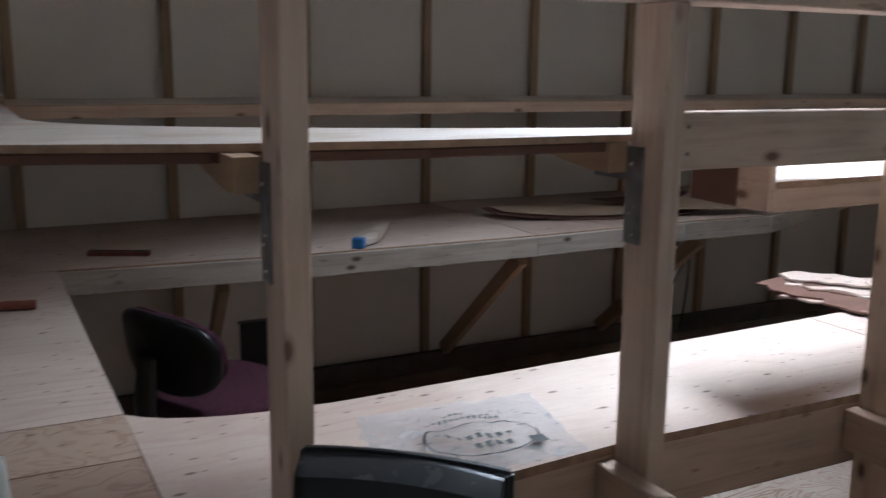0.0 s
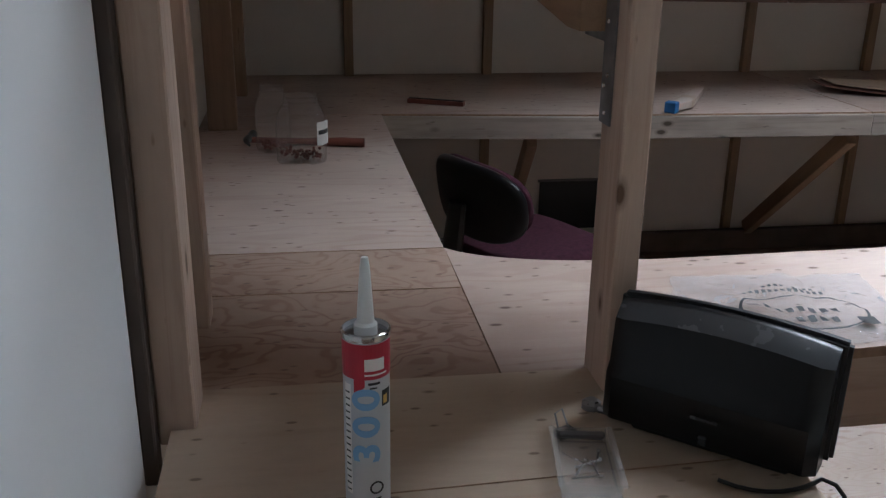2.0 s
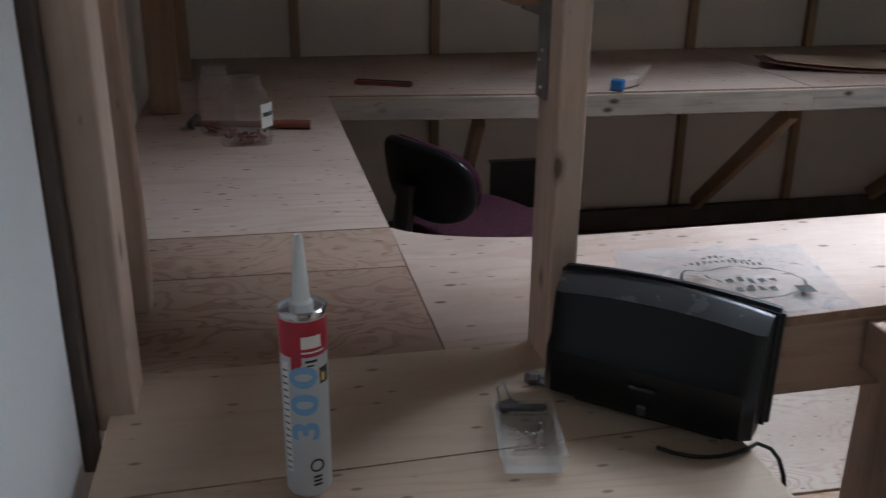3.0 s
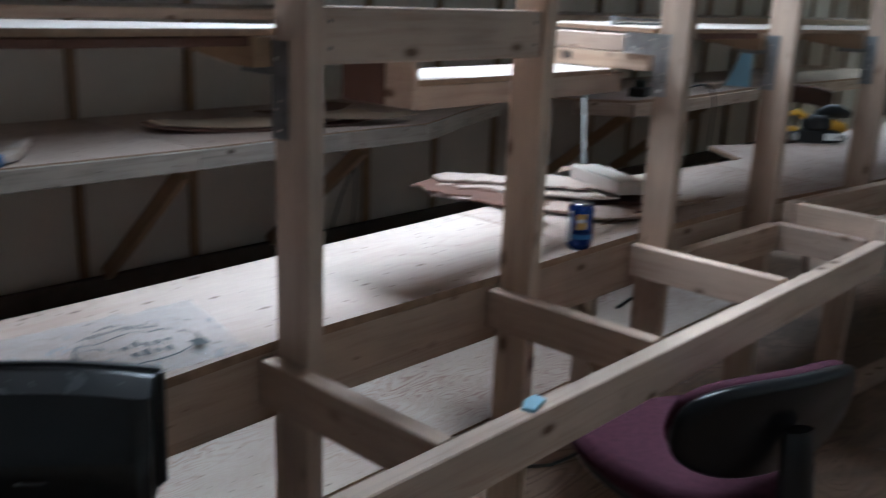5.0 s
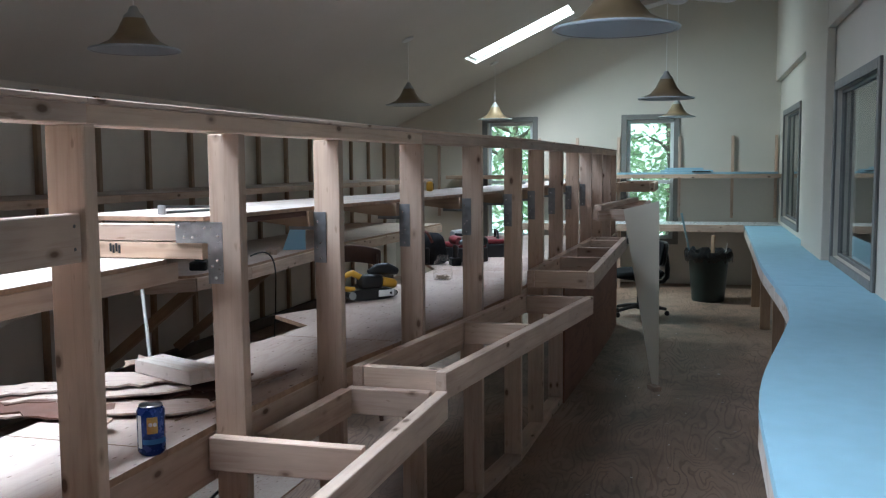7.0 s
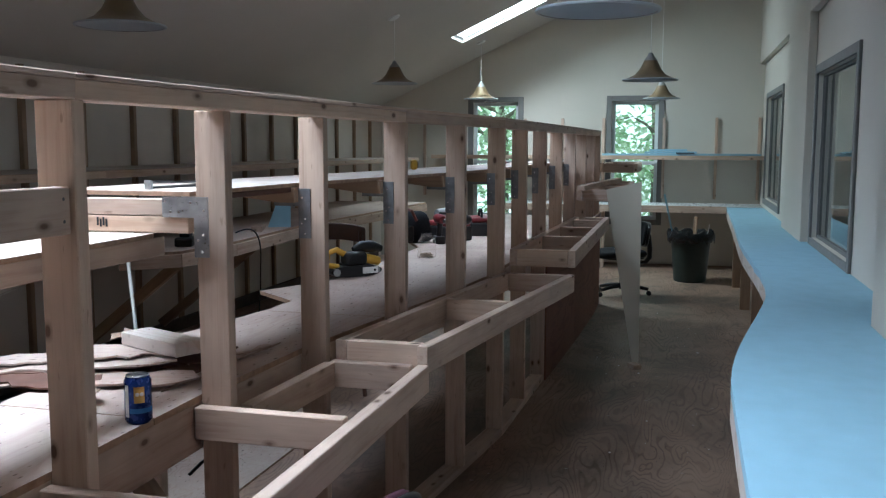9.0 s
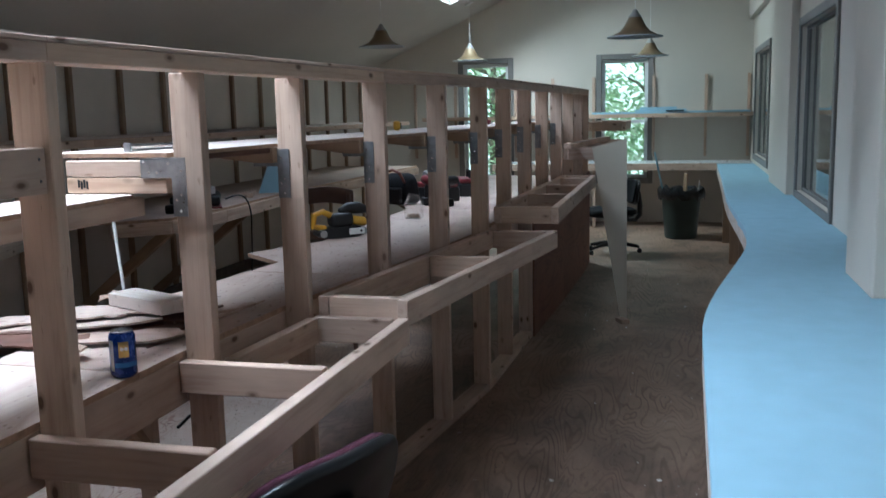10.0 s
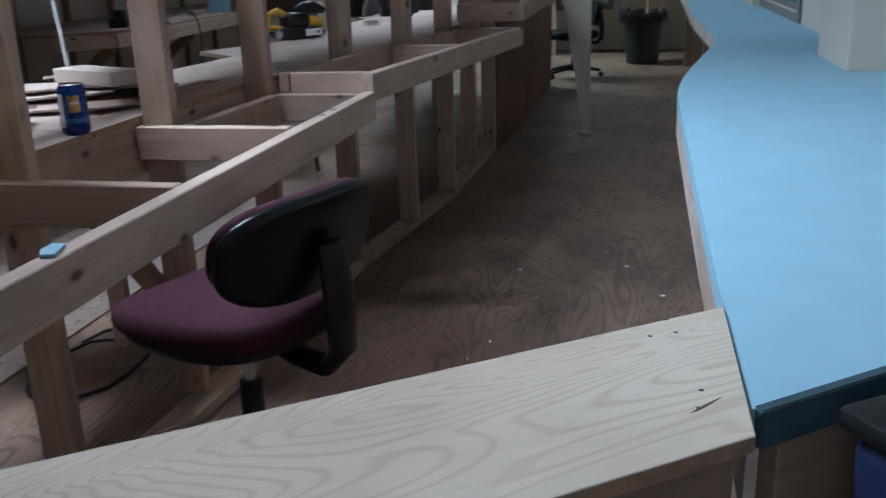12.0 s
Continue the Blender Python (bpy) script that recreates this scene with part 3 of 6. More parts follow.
frame_box("open_shelf", "bare pine shelf frame near the end of the partition", ((7.12, 0.742), (9.0, 0.715)), ((7.12, 0.36), (9.0, 0.39)), 1.205, (7.14, 7.8, 8.4, 8.97))
frame_box("open_shelf", "topmost short pine shelf frame at the partition end", ((9.10, 0.74), (10.1, 0.72)), ((9.10, 0.37), (10.1, 0.37)), 1.37, (9.12, 10.08))
# ---- benches behind the partition ----
BENCH_Z = 0.86
bench = thing("plywood_bench", "raw plywood benchtop with dark knots, butted sheets on pine framing", "workbench", (0, 2, 0))
tagged(bench, kind="structure")
T = 0.018
front_edge = [(x, along(x) + 0.093) for x in (0.55, 1.01, 1.62, 2.23, 2.84, 3.45, 4.06, 4.67, 5.28, 5.89, 6.5, 7.11, 8.33, 8.95)]
hole_curve = bezier((0.215, 1.760), (0.28, 1.68), (0.45, 1.64), (0.70, 1.650), 8)
slab("sheet", [(-0.245, 0.745), (0.525, 0.745), (0.525, 0.935), (-0.245, 0.905)], BENCH_Z - T + 0.004, BENCH_Z + 0.004, PLY_STRIP, bench)
slab("sheet", [(-0.245, 0.908), (0.525, 0.938), (0.525, 1.10), (0.35, 1.10), (0.35, 1.196), (-0.245, 1.196)], BENCH_Z - T + 0.004, BENCH_Z + 0.004, PLY_STRIP, bench)
slab("sheet", [(-0.395, 1.199), (0.213, 1.199), (0.213, 1.542), (-0.395, 1.552)], BENCH_Z - T, BENCH_Z, PLY_RED, bench)
slab("sheet", [(-0.395, 1.556), (0.213, 1.546), *hole_curve[:1], (-0.395, 1.770)], BENCH_Z - T, BENCH_Z, PLY_RED, bench)
slab("sheet", [(-0.395, 1.774), (0.214, 1.764), (0.205, 3.156), (-0.395, 3.16)], BENCH_Z - T, BENCH_Z, PLY, bench)
slab("sheet", [(0.216, 1.199), (0.56, 1.199), *[(x, along(x) + 0.093) for x in (1.01, 1.62, 2.0)], (2.0, 1.69), *hole_curve[::-1]], BENCH_Z - T, BENCH_Z, PLY, bench)
slab("sheet", [(x, along(x) + 0.093) for x in (2.004, 2.23, 2.84, 3.45)] + [(3.45, 1.62), (2.8, 1.72), (2.004, 1.69)], BENCH_Z - T, BENCH_Z, PLY, bench)
slab("sheet", [(x, along(x) + 0.093) for x in (3.454, 4.06, 4.67, 5.28, 5.89)] + [(5.89, 1.65), (4.35, 1.65), (3.92, 1.86), (3.70, 1.60), (3.454, 1.62)], BENCH_Z - T, BENCH_Z, PLY, bench)
slab("sheet", [(x, along(x) + 0.093) for x in (5.894, 6.5, 7.11, 8.33, 8.95)] + [(8.95, 1.9), (6.4, 1.9), (5.894, 1.65)], BENCH_Z - T, BENCH_Z, PLY, bench)
back_edge = [(0.205, 3.16), (1.0, 3.085), (2.0, 3.06), (2.8, 3.08), (3.3, 3.06), (3.5, 3.14), (3.85, 3.30), (4.4, 3.50)]
slab("sheet", [(-0.395, Y_BACK - 0.004), (-0.395, 3.164), *back_edge[:3], (2.0, Y_BACK - 0.004)], BENCH_Z - T, BENCH_Z, PLY, bench)
slab("sheet", [(2.004, Y_BACK - 0.004), *[(max(x, 2.004), y) for x, y in back_edge[2:]], (4.4, Y_BACK - 0.004)], BENCH_Z - T, BENCH_Z, PLY, bench)
right_edge = [(5.0, 3.35), (5.25, 3.07), (5.9, 3.02), (7.3, 3.10), (10.6, 2.93)]
slab("sheet", [(5.0, Y_BACK - 0.004), *right_edge[:3], (6.6, 3.06), (6.6, Y_BACK - 0.004)], BENCH_Z - T, BENCH_Z, PLY, bench)
slab("sheet", [(6.604, Y_BACK - 0.004), (6.604, 3.06), *right_edge[3:], (10.6, Y_BACK - 0.004)], BENCH_Z - T, BENCH_Z, PLY, bench)
for (xa, ya), (xb, yb) in zip(back_edge, back_edge[1:]):
    board("fascia", (xa, ya - 0.006, BENCH_Z - 0.046), (xb, yb - 0.006, BENCH_Z - 0.046), 0.016, 0.080, OLD_PINE, bench, "grey weathered fascia board")
for a, b in zip(right_edge, right_edge[1:]):
    board("fascia", (*a, BENCH_Z - T - 0.043), (*b, BENCH_Z - T - 0.043), 0.036, 0.085, PINE, bench)
for a, b in zip(front_edge, front_edge[1:]):
    board("ledger", (a[0], a[1] + 0.02, BENCH_Z - T - 0.068), (b[0], b[1] + 0.02, BENCH_Z - T - 0.068), 0.036, 0.135, PINE, bench)
board("ledger", (-0.24, 0.775, BENCH_Z - T - 0.045), (0.495, 0.775, BENCH_Z - T - 0.045), 0.036, 0.089, PINE, bench)
board("side_ledger", (0.18, 1.77, BENCH_Z - T - 0.045), (0.18, 3.12, BENCH_Z - T - 0.045), 0.03, 0.085, OLD_PINE, bench)
for x in (0.75, 1.97, 2.95, 5.3, 6.4):
    y1 = float(np.interp(x, [p[0] for p in back_edge], [p[1] for p in back_edge])) + 0.03 if x < 4 else 3.10
    board("brace", (x, y1 + 0.03, BENCH_Z - 0.10), (x + 0.1, Y_BACK - 0.045, 0.10), 0.038, 0.07, STRIP, bench)
for x in (1.3, 2.6, 3.9, 5.2, 6.5, 7.8):
    board("leg", (x, 1.60, 0), (x, 1.60, BENCH_Z - T), 0.064, 0.038, PINE, bench, up=(1, 0, 0))
for x, y in POSTS[4:5]:
    board("knee_brace", (x - 0.022, y + 0.07, 0.34), (x - 0.022, y + 0.44, BENCH_Z - T - 0.02), 0.036, 0.06, STRIP, bench)
board("wall_plate", (-0.39, Y_BACK - 0.06, 0.05), (11.9, Y_BACK - 0.06, 0.05), 0.038, 0.10, DARK_BROWN, bench)

fsheet = thing("floor_sheet", "newer pale plywood sheets laid on the floor behind the partition", "plywood sheet", (2, 2, 0))
tagged(fsheet, kind="structure")
slab("sheet", [(-0.35, 1.84), (2.18, 1.84), (2.18, 2.60), (-0.35, 2.60)], 0.001, 0.010, PLY_NEW, fsheet)
slab("sheet", [(2.185, 1.84), (4.60, 1.82), (4.60, 2.60), (2.185, 2.60)], 0.001, 0.010, PLY_NEW, fsheet)

# ---- upper shelf along the partition, left wing and back wall ----
SHELF_Z = 1.418
upper = thing("upper_shelf", "pale plywood upper shelf behind the posts, curving into a wing along the end wall", "shelf", (0, 2, 1.4))
tagged(upper, kind="structure")
wing = bezier((1.08, 1.385), (0.55, 1.54), (0.13, 1.66), (0.085, 2.0), 12)
slab("shelf_board", [(-0.395, 1.50), (0.30, 1.285), (0.62, 1.243), (1.62, along(1.62) + 0.10), (1.62, 1.38), *wing, (0.07, 2.9), (0.08, 3.30), (0.10, 3.42), (0.10, Y_BACK - 0.004), (-0.395, Y_BACK - 0.004)], SHELF_Z - 0.012, SHELF_Z, PLY_PALE, upper)
xs = (2.215, 2.84, 3.45, 4.06, 4.67, 5.28, 5.89, 7.11, 8.95)
slab("shelf_board", [(x, along(x) + 0.10) for x in xs] + [(x, along(x) + 0.10 + w) for x, w in zip(xs[::-1], (0.34, 0.34, 0.36, 0.40, 0.42, 0.42, 0.42, 0.42, 0.45))], SHELF_Z - 0.012, SHELF_Z, PLY_PALE, upper)
slab("back_shelf_board", [(0.104, Y_BACK - 0.004), (0.104, 3.42), (11.5, 3.30), (11.5, Y_BACK - 0.004)], 1.366, 1.384, PLY_PALE, upper)
board("shelf_edge", (0.03, 3.405, 1.36), (4.9, 3.355, 1.36), 0.02, 0.045, PINE, upper)
board("shelf_edge", (4.9, 3.355, 1.36), (11.5, 3.288, 1.36), 0.02, 0.045, PINE, upper)
for a, b in (((-0.39, 1.512), (0.30, 1.300)), ((0.30, 1.300), (0.62, 1.258)), ((0.62, 1.258), (0.98, 1.25)), ((2.28, 1.235), (2.8, 1.195))):
    board("shelf_lip", (*a, SHELF_Z - 0.021), (*b, SHELF_Z - 0.021), 0.015, 0.016, CARD_DARK, upper)


def shelf_bracket(x, y, long=0.30, drop=0.20):
    """A steel angle plate on the post with a tapered wooden arm behind it."""
    t = thing("shelf_bracket", "steel angle plate and tapered wooden arm fixed to a post", "bracket", (x, y, 1.2), group="shelf brackets")
    z1 = SHELF_Z - 0.013
    arm = bm_slab([(0.0, 0.0), (long, 0.0), (long, -0.02), (0.06, -0.050), (0.0, -0.050)], -0.019, 0.019)
    part("arm", arm, STRIP, t, "", pose(x - 0.020, y + 0.09, z1, 90, 0, 90))
    pl = bm_slab([(0, 0), (0, -drop), (0.042, -drop), (0.042, -0.058), (0.13, -0.058), (0.13, 0), (0, 0)][:-1], -0.0015, 0.0015)
    plate = part("plate", pl, PLATE, t, "", pose(x - 0.0025, y + 0.048, z1 - 0.005, 90, 0, 90))
    for u, v in ((0.02, 0.015 - drop), (0.03, 0.05 - drop), (0.018, -0.10), (0.028, -0.03), (0.075, -0.02), (0.11, -0.038)):
        part("screw", bm_lathe([(0, 0.0025), (0.0028, 0.002), (0.0036, 0), (0, 0)], 8), SCREW, plate, "", pose(x - 0.004, y + 0.048 + u, z1 - 0.005 + v, 0, -90, 0))
    return t


for x, y in POSTS[1:3] + POSTS[5:13]:
    shelf_bracket(x, y, drop=0.165)

# ---- lower box shelf between two posts ----
mid = thing("box_shelf", "low pale plywood box shelf with doubled pine joists", "shelf", (1.85, 1.5, 1.2))
MZ = 1.306
slab("top", [(1.43, 1.315), (2.19, 1.320), (2.19, 1.54), (1.43, 1.54)], MZ - 0.012, MZ, PLY_PALE, mid)
board("front_joist", (1.43, 1.335, MZ - 0.038), (2.25, 1.342, MZ - 0.038), 0.036, 0.052, PINE, mid)
board("end_block", (1.418, 1.313, MZ - 0.004), (1.418, 1.400, MZ - 0.004), 0.02, 0.112, PINE, mid)
board("end_board", (1.418, 1.402, MZ - 0.004), (1.418, 1.54, MZ - 0.004), 0.02, 0.112, CARD_DARK, mid, "reddish brown end board")
for z in (MZ + 0.024, MZ + 0.071):
    board("joist", (2.21, 1.215, z), (2.21, 1.53, z), 0.038, 0.045, PINE, mid)
plate = part("angle_plate", bm_slab([(0, 0), (0, -0.16), (0.042, -0.16), (0.042, -0.055), (0.135, -0.055), (0.135, 0)], -0.0015, 0.0015), STEEL, mid, "galvanised steel angle plate", pose(2.1885, 1.155, SHELF_Z - 0.012, 90, 0, 90))
for u, v in ((0.02, -0.145), (0.03, -0.115), (0.015, -0.10), (0.012, -0.035), (0.05, -0.015), (0.085, -0.04), (0.11, -0.04), (0.125, -0.012)):
    part("screw", bm_lathe([(0, 0.003), (0.003, 0.0025), (0.0045, 0), (0, 0)], 8), SCREW, plate, "", pose(2.1865, 1.155 + u, SHELF_Z - 0.012 + v, 0, -90, 0))
for k in range(4):
    part("stamp_bar", bm_slab([(0, 0), (0.006, 0), (0.006, 0.022), (0, 0.022)], 0, 0.0006), INK, mid, "dark grade stamp mark", pose(2.1905, 1.46 + 0.009 * k, MZ + 0.015 + 0.004 * (k % 2), 90, 0, 90) @ pose(0, 0, -0.001))
front = thing("cross_rail", "wide pine board fixed between two posts at shelf height", "board", (1.3, 1.15, 1.36))
board("rail_board", (1.025, 1.172, 1.411), (1.610, 1.156, 1.411), 0.036, 0.096, PINE, front)
for x, z in ((1.045, 1.390), (1.045, 1.435), (1.59, 1.390), (1.59, 1.435)):
    part("screw", bm_lathe([(0, 0.0015), (0.003, 0.001), (0.004, 0), (0, 0)], 8), DARK_STEEL, front, "", pose(x, 1.1535 - (x - 1.045) * 0.0274, z, 90, 0, 0))

# bench-end stud frame by the white wall
endf = thing("corner_studs", "upright pine studs beside the white drywall corner", "stud frame", (-0.3, 1.1, 0.86))
board("post", (-0.237, 1.135, 0.842), (-0.237, 1.135, 2.3), 0.089, 0.048, PINE, endf, up=(1, 0, 0))
board("post", (-0.246, 1.44, 0.862), (-0.246, 1.44, 2.3), 0.06, 0.045, PINE, endf, up=(1, 0, 0))
board("dark_strip", (-0.270, 1.080, 0.8), (-0.270, 1.080, 2.3), 0.035, 0.018, DARK_BROWN, endf, "dark edge strip", up=(1, 0, 0))
for y in (2.95, 3.55):
    board("post", (-0.315, y, 0.862), (-0.315, y, 2.3), 0.05, 0.09, STRIP, endf, up=(1, 0, 0))
board("knee_brace", (-0.265, 1.26, 1.36), (-0.265, 1.45, 1.40), 0.03, 0.08, PINE, endf)

# ---- blue foam counter along the side wall ----
BLUE_Z = 0.80
wave = ([(0.868, -0.1995), (1.15, -0.1995), (1.72, -0.203), (2.4, -0.209)] + bezier((3.0, -0.216), (3.5, -0.240), (4.0, -0.36), (4.7, -0.460), 8)
        + bezier((4.98, -0.488), (5.6, -0.545), (6.5, -0.48), (7.5, -0.50), 6) + [(9.5, -0.55), (11.6, -0.59)])
counter = thing("foam_counter", "wavy-edged counter topped with light blue foam board on a timber frame", "counter", (6, -0.7, 0.6))
slab("foam_sheet", [p for p in wave if p[0] < 6] + [(5.998, -0.50), (5.998, Y_RIGHT + 0.004), (4.125, Y_RIGHT + 0.004), (4.125, -0.826), (3.545, -0.826), (3.545, Y_RIGHT + 0.004), (1.50, Y_RIGHT + 0.004)], BLUE_Z - 0.04, BLUE_Z, FOAM, counter)
slab("foam_sheet", [(6.002, -0.50)] + [p for p in wave if p[0] > 6.01] + [(11.6, Y_RIGHT + 0.004), (9.005, Y_RIGHT + 0.004), (9.005, -0.951), (7.595, -0.951), (7.595, Y_RIGHT + 0.004), (6.002, Y_RIGHT + 0.004)], BLUE_Z - 0.04, BLUE_Z, FOAM, counter)
board("cut_end", (0.871, -0.2085, BLUE_Z - 0.0215), (1.492, Y_RIGHT + 0.01, BLUE_Z - 0.0215), 0.016, 0.045, FOAM_DARK, counter, "rough dark end of the foam")
for a, b in zip(wave, wave[1:]):
    board("fascia", (a[0], a[1] - 0.007, BLUE_Z - 0.085), (b[0], b[1] - 0.007, BLUE_Z - 0.085), 0.012, 0.085, PLY_PALE, counter, bevel=0)
board("end_rail", (0.905, -0.225, BLUE_Z - 0.10), (1.50, -1.0, BLUE_Z - 0.10), 0.036, 0.11, STRIP, counter)
for x in (1.6, 2.4, 3.4, 4.8, 6.2, 7.6, 9.0, 10.4):
    up_post(x, -0.66, 0, BLUE_Z - 0.045, parent=counter, name="leg", mat=STRIP)

# ---- end wall counter, shelf and gate board ----
endc = thing("end_counter", "plywood counter across the gable wall", "counter", (11.9, 0.3, 0.8))
# Plywood top coloured white, the brightness from the window painted in.
slab("top", [(11.62, Y_RIGHT + 0.004), (X_END - 0.004, Y_RIGHT + 0.004), (X_END - 0.004, 2.2), (11.62, 2.2)], 0.79, 0.808, LIT_TOP_WHITE, endc)
board("fascia", (11.60, -0.58, 0.765), (11.60, 2.2, 0.765), 0.03, 0.085, PINE, endc)
board("leg", (11.66, 0.9, 0), (11.66, 0.9, 0.788), 0.038, 0.064, PINE, endc, up=(1, 0, 0))
ends = thing("end_shelf", "narrow shelf across the gable wall in front of the windows", "shelf", (12.0, 0, 1.4))
slab("shelf_board", [(11.85, Y_RIGHT + 0.004), (X_END - 0.045, Y_RIGHT + 0.004), (X_END - 0.045, 3.2), (11.85, 3.2)], 1.40, 1.418, PLY, ends)
board("shelf_edge", (11.84, Y_RIGHT + 0.01, 1.395), (11.84, 3.2, 1.395), 0.018, 0.05, PINE, ends)
gate = thing("gate_board", "pale swirl-grained plywood board bridging bench and counter at the entry", "board", (0.95, 0.2, 0.78))
GX, GY, GA = 0.806, -0.195, 126.2
gi = pose(GX, GY, 0, 0, 0, GA).inverted()
outline = [tuple((gi @ Vector((x, y, 0)))[:2]) for x, y in ((1.138, -0.198), (0.806, -0.199), (0.13, 0.72), (0.16, 0.738), (0.462, 0.738))]
gslab = bm_slab(outline, 0, 0.018, 0.001)
gslab.normal_update()
for f in gslab.faces:
    f.material_index = 1 if abs(f.normal.z) < 0.5 else 0
gb_ = part("board", gslab, [PLY_GATE, PLY_EDGE], gate, "", pose(GX, GY, BLUE_Z - 0.012, 0, 0, GA))
for x, y in ((1.085, -0.125), (1.045, -0.135), (1.03, -0.105), (0.895, -0.155), (0.855, -0.150), (0.74, 0.365), (0.62, 0.09)):
    part("screw", bm_lathe([(0, 0.0012), (0.0022, 0.0008), (0.003, 0), (0, 0)], 8), DARK_STEEL, gb_, "", pose(x, y, BLUE_Z + 0.006))
for x, y, a, l in ((0.862, -0.158, 140, 0.05), (0.735, 0.37, 135, 0.03), (0.60, 0.105, 100, 0.015)):
    part("split", bm_slab([(-l / 2, 0), (0, -0.0015), (l / 2, 0), (0.2 * l, 0.0018)], 0, 0.0006), CARD_DARK, gb_, "dark splintered nick", pose(x, y, BLUE_Z + 0.0061, 0, 0, a))
board("rail", (0.845, -0.175, BLUE_Z - 0.057), (0.17, 0.70, BLUE_Z - 0.057), 0.036, 0.085, STRIP, gate)
board("leg", (0.90, -0.17, 0), (0.90, -0.17, BLUE_Z - 0.013), 0.038, 0.03, PANEL, gate, "pale leg", up=(1, 0, 0))
# ---- things ----
def pad(rx, ry, thick, power, edge, lift=None):
    """A cushion or shell: a rounded-square outline (half sizes rx, ry) with a soft edge, bent by lift(u, v)."""
    n, rings = 48, []
    bm = bmesh.new()
    steps = [(0.0, -1.0), (0.45, -1.0), (1 - edge / min(rx, ry), -1.0)] + [(1 - edge / min(rx, ry) * (1 - math.sin(a)), -math.cos(a)) for a in [math.pi * k / 8 for k in range(1, 8)]] + [(1 - edge / min(rx, ry), 1.0), (0.45, 1.0), (0.0, 1.0)]
    for f, h in steps:
        ring = []
        for k in range(n if f > 0 else 1):
            a = 2 * math.pi * k / n
            c, q = math.cos(a), math.sin(a)
            r = (abs(c) ** power + abs(q) ** power) ** (-1 / power)
            u, v = f * r * c, f * r * q
            ring.append(bm.verts.new((rx * u, ry * v, h * thick / 2 + (lift(u, v) if lift else 0.0))))
        rings.append(ring)
    for a, b in zip(rings, rings[1:]):
        for k in range(n):
            q = [a[k % len(a)], a[(k + 1) % len(a)], b[(k + 1) % len(b)], b[k % len(b)]]
            q = [v for i, v in enumerate(q) if v not in q[:i]]
            if len(q) > 2:
                bm.faces.new(q)
    bmesh.ops.recalc_face_normals(bm, faces=bm.faces)
    return bm


def office_chair(name, label, at, facing, fabric=PURPLE, seat_z=0.47, wide=0.230, lean=9, lift=0.165, half=0.130):
    """Swivel chair at the origin facing +x, then turned: star base, gas column, seat, J-shaped arm, shell back."""
    t = thing(name, label, "office chair", (0, 0, 0), group="office chairs")
    for k in range(5):
        a = radians(72 * k + 20)
        leg = bm_tube([(0.02 * math.cos(a), 0.02 * math.sin(a), 0.105), (0.14 * math.cos(a), 0.14 * math.sin(a), 0.095), (0.27 * math.cos(a), 0.27 * math.sin(a), 0.068)], 0.02, 8, [0.026, 0.022, 0.016])
        lg = part("leg", leg, BLACK, t, smooth=True)
        c = bm_lathe([(0, -0.011), (0.021, -0.011), (0.026, -0.006), (0.026, 0.006), (0.021, 0.011), (0, 0.011)], 14)
        part("caster", c, BLACK, lg, "", pose(0.275 * math.cos(a), 0.275 * math.sin(a), 0.027, 90, 0, math.degrees(a)), True)
    part("column", bm_lathe([(0, 0.07), (0.034, 0.07), (0.034, 0.10), (0.029, 0.11), (0.027, 0.30), (0, 0.30)], 20), BLACK, t, smooth=True)
    part("piston", bm_lathe([(0.013, 0.28), (0.013, seat_z - 0.08), (0, seat_z - 0.08)], 14), CHROME, t, smooth=True)
    part("mechanism", bm_box(0.20, 0.13, 0.045, (-0.02, 0, seat_z - 0.085), 0.012, 2), BLACK, t)
    part("seat", pad(0.25, 0.25, 0.062, 2.8, 0.026, lambda u, v: (0.012 * v * v - 0.02 * max(0.0, u) ** 3)), fabric, t, "worn fabric seat", pose(0.02, 0, seat_z - 0.031), True)
    part("seat_pan", pad(0.228, 0.23, 0.022, 2.8, 0.009), BLACK, t, "", pose(0.02, 0, seat_z - 0.066), True)
    arm = bm_tube([(-0.05, 0, seat_z - 0.09), (-0.17, 0, seat_z - 0.125), (-0.245, 0, seat_z - 0.13), (-0.29, 0, seat_z - 0.08), (-0.292, 0, seat_z + 0.02), (-0.275, 0, seat_z + 0.16)], 0.02, 10, [0.018, 0.02, 0.022, 0.024, 0.026, 0.022])
    for v in arm.verts:
        v.co.y *= 1.7
    part("back_arm", arm, BLACK, t, "black J-shaped back support", smooth=True)

    m = pose(-0.235, 0, seat_z + lift, 0, -lean, 0) @ Matrix(((0, 0, 1, 0), (1, 0, 0, 0), (0, 1, 0, 0), (0, 0, 0, 1)))
    curve = lambda u, v: 0.05 * u * u
    part("back_shell", pad(wide, half, 0.036, 2.7, 0.014, curve), GLOSS_BLACK, t, "black moulded plastic shell", m, True)
    part("back_cushion", pad(wide - 0.009, half - 0.009, 0.040, 2.7, 0.017, curve), fabric, t, "fabric back cushion", m @ pose(0, 0.002, 0.026), True)
    m = pose(*at, 0, 0, facing)
    t.matrix_basis = m
    return t


office_chair("office_chair", "burgundy office chair with black shell back, pushed under the frame", (1.825, 0.788, 0), 69, PURPLE, 0.525, 0.245, 13, 0.150, 0.120)
office_chair("office_chair", "burgundy office chair with black back standing between the benches", (0.655, 2.83, 0), 25, PURPLE, 0.505, 0.235)
office_chair("office_chair", "dark office chair standing far down the aisle", (9.55, 0.52, 0), 112, BLACK_CLOTH)

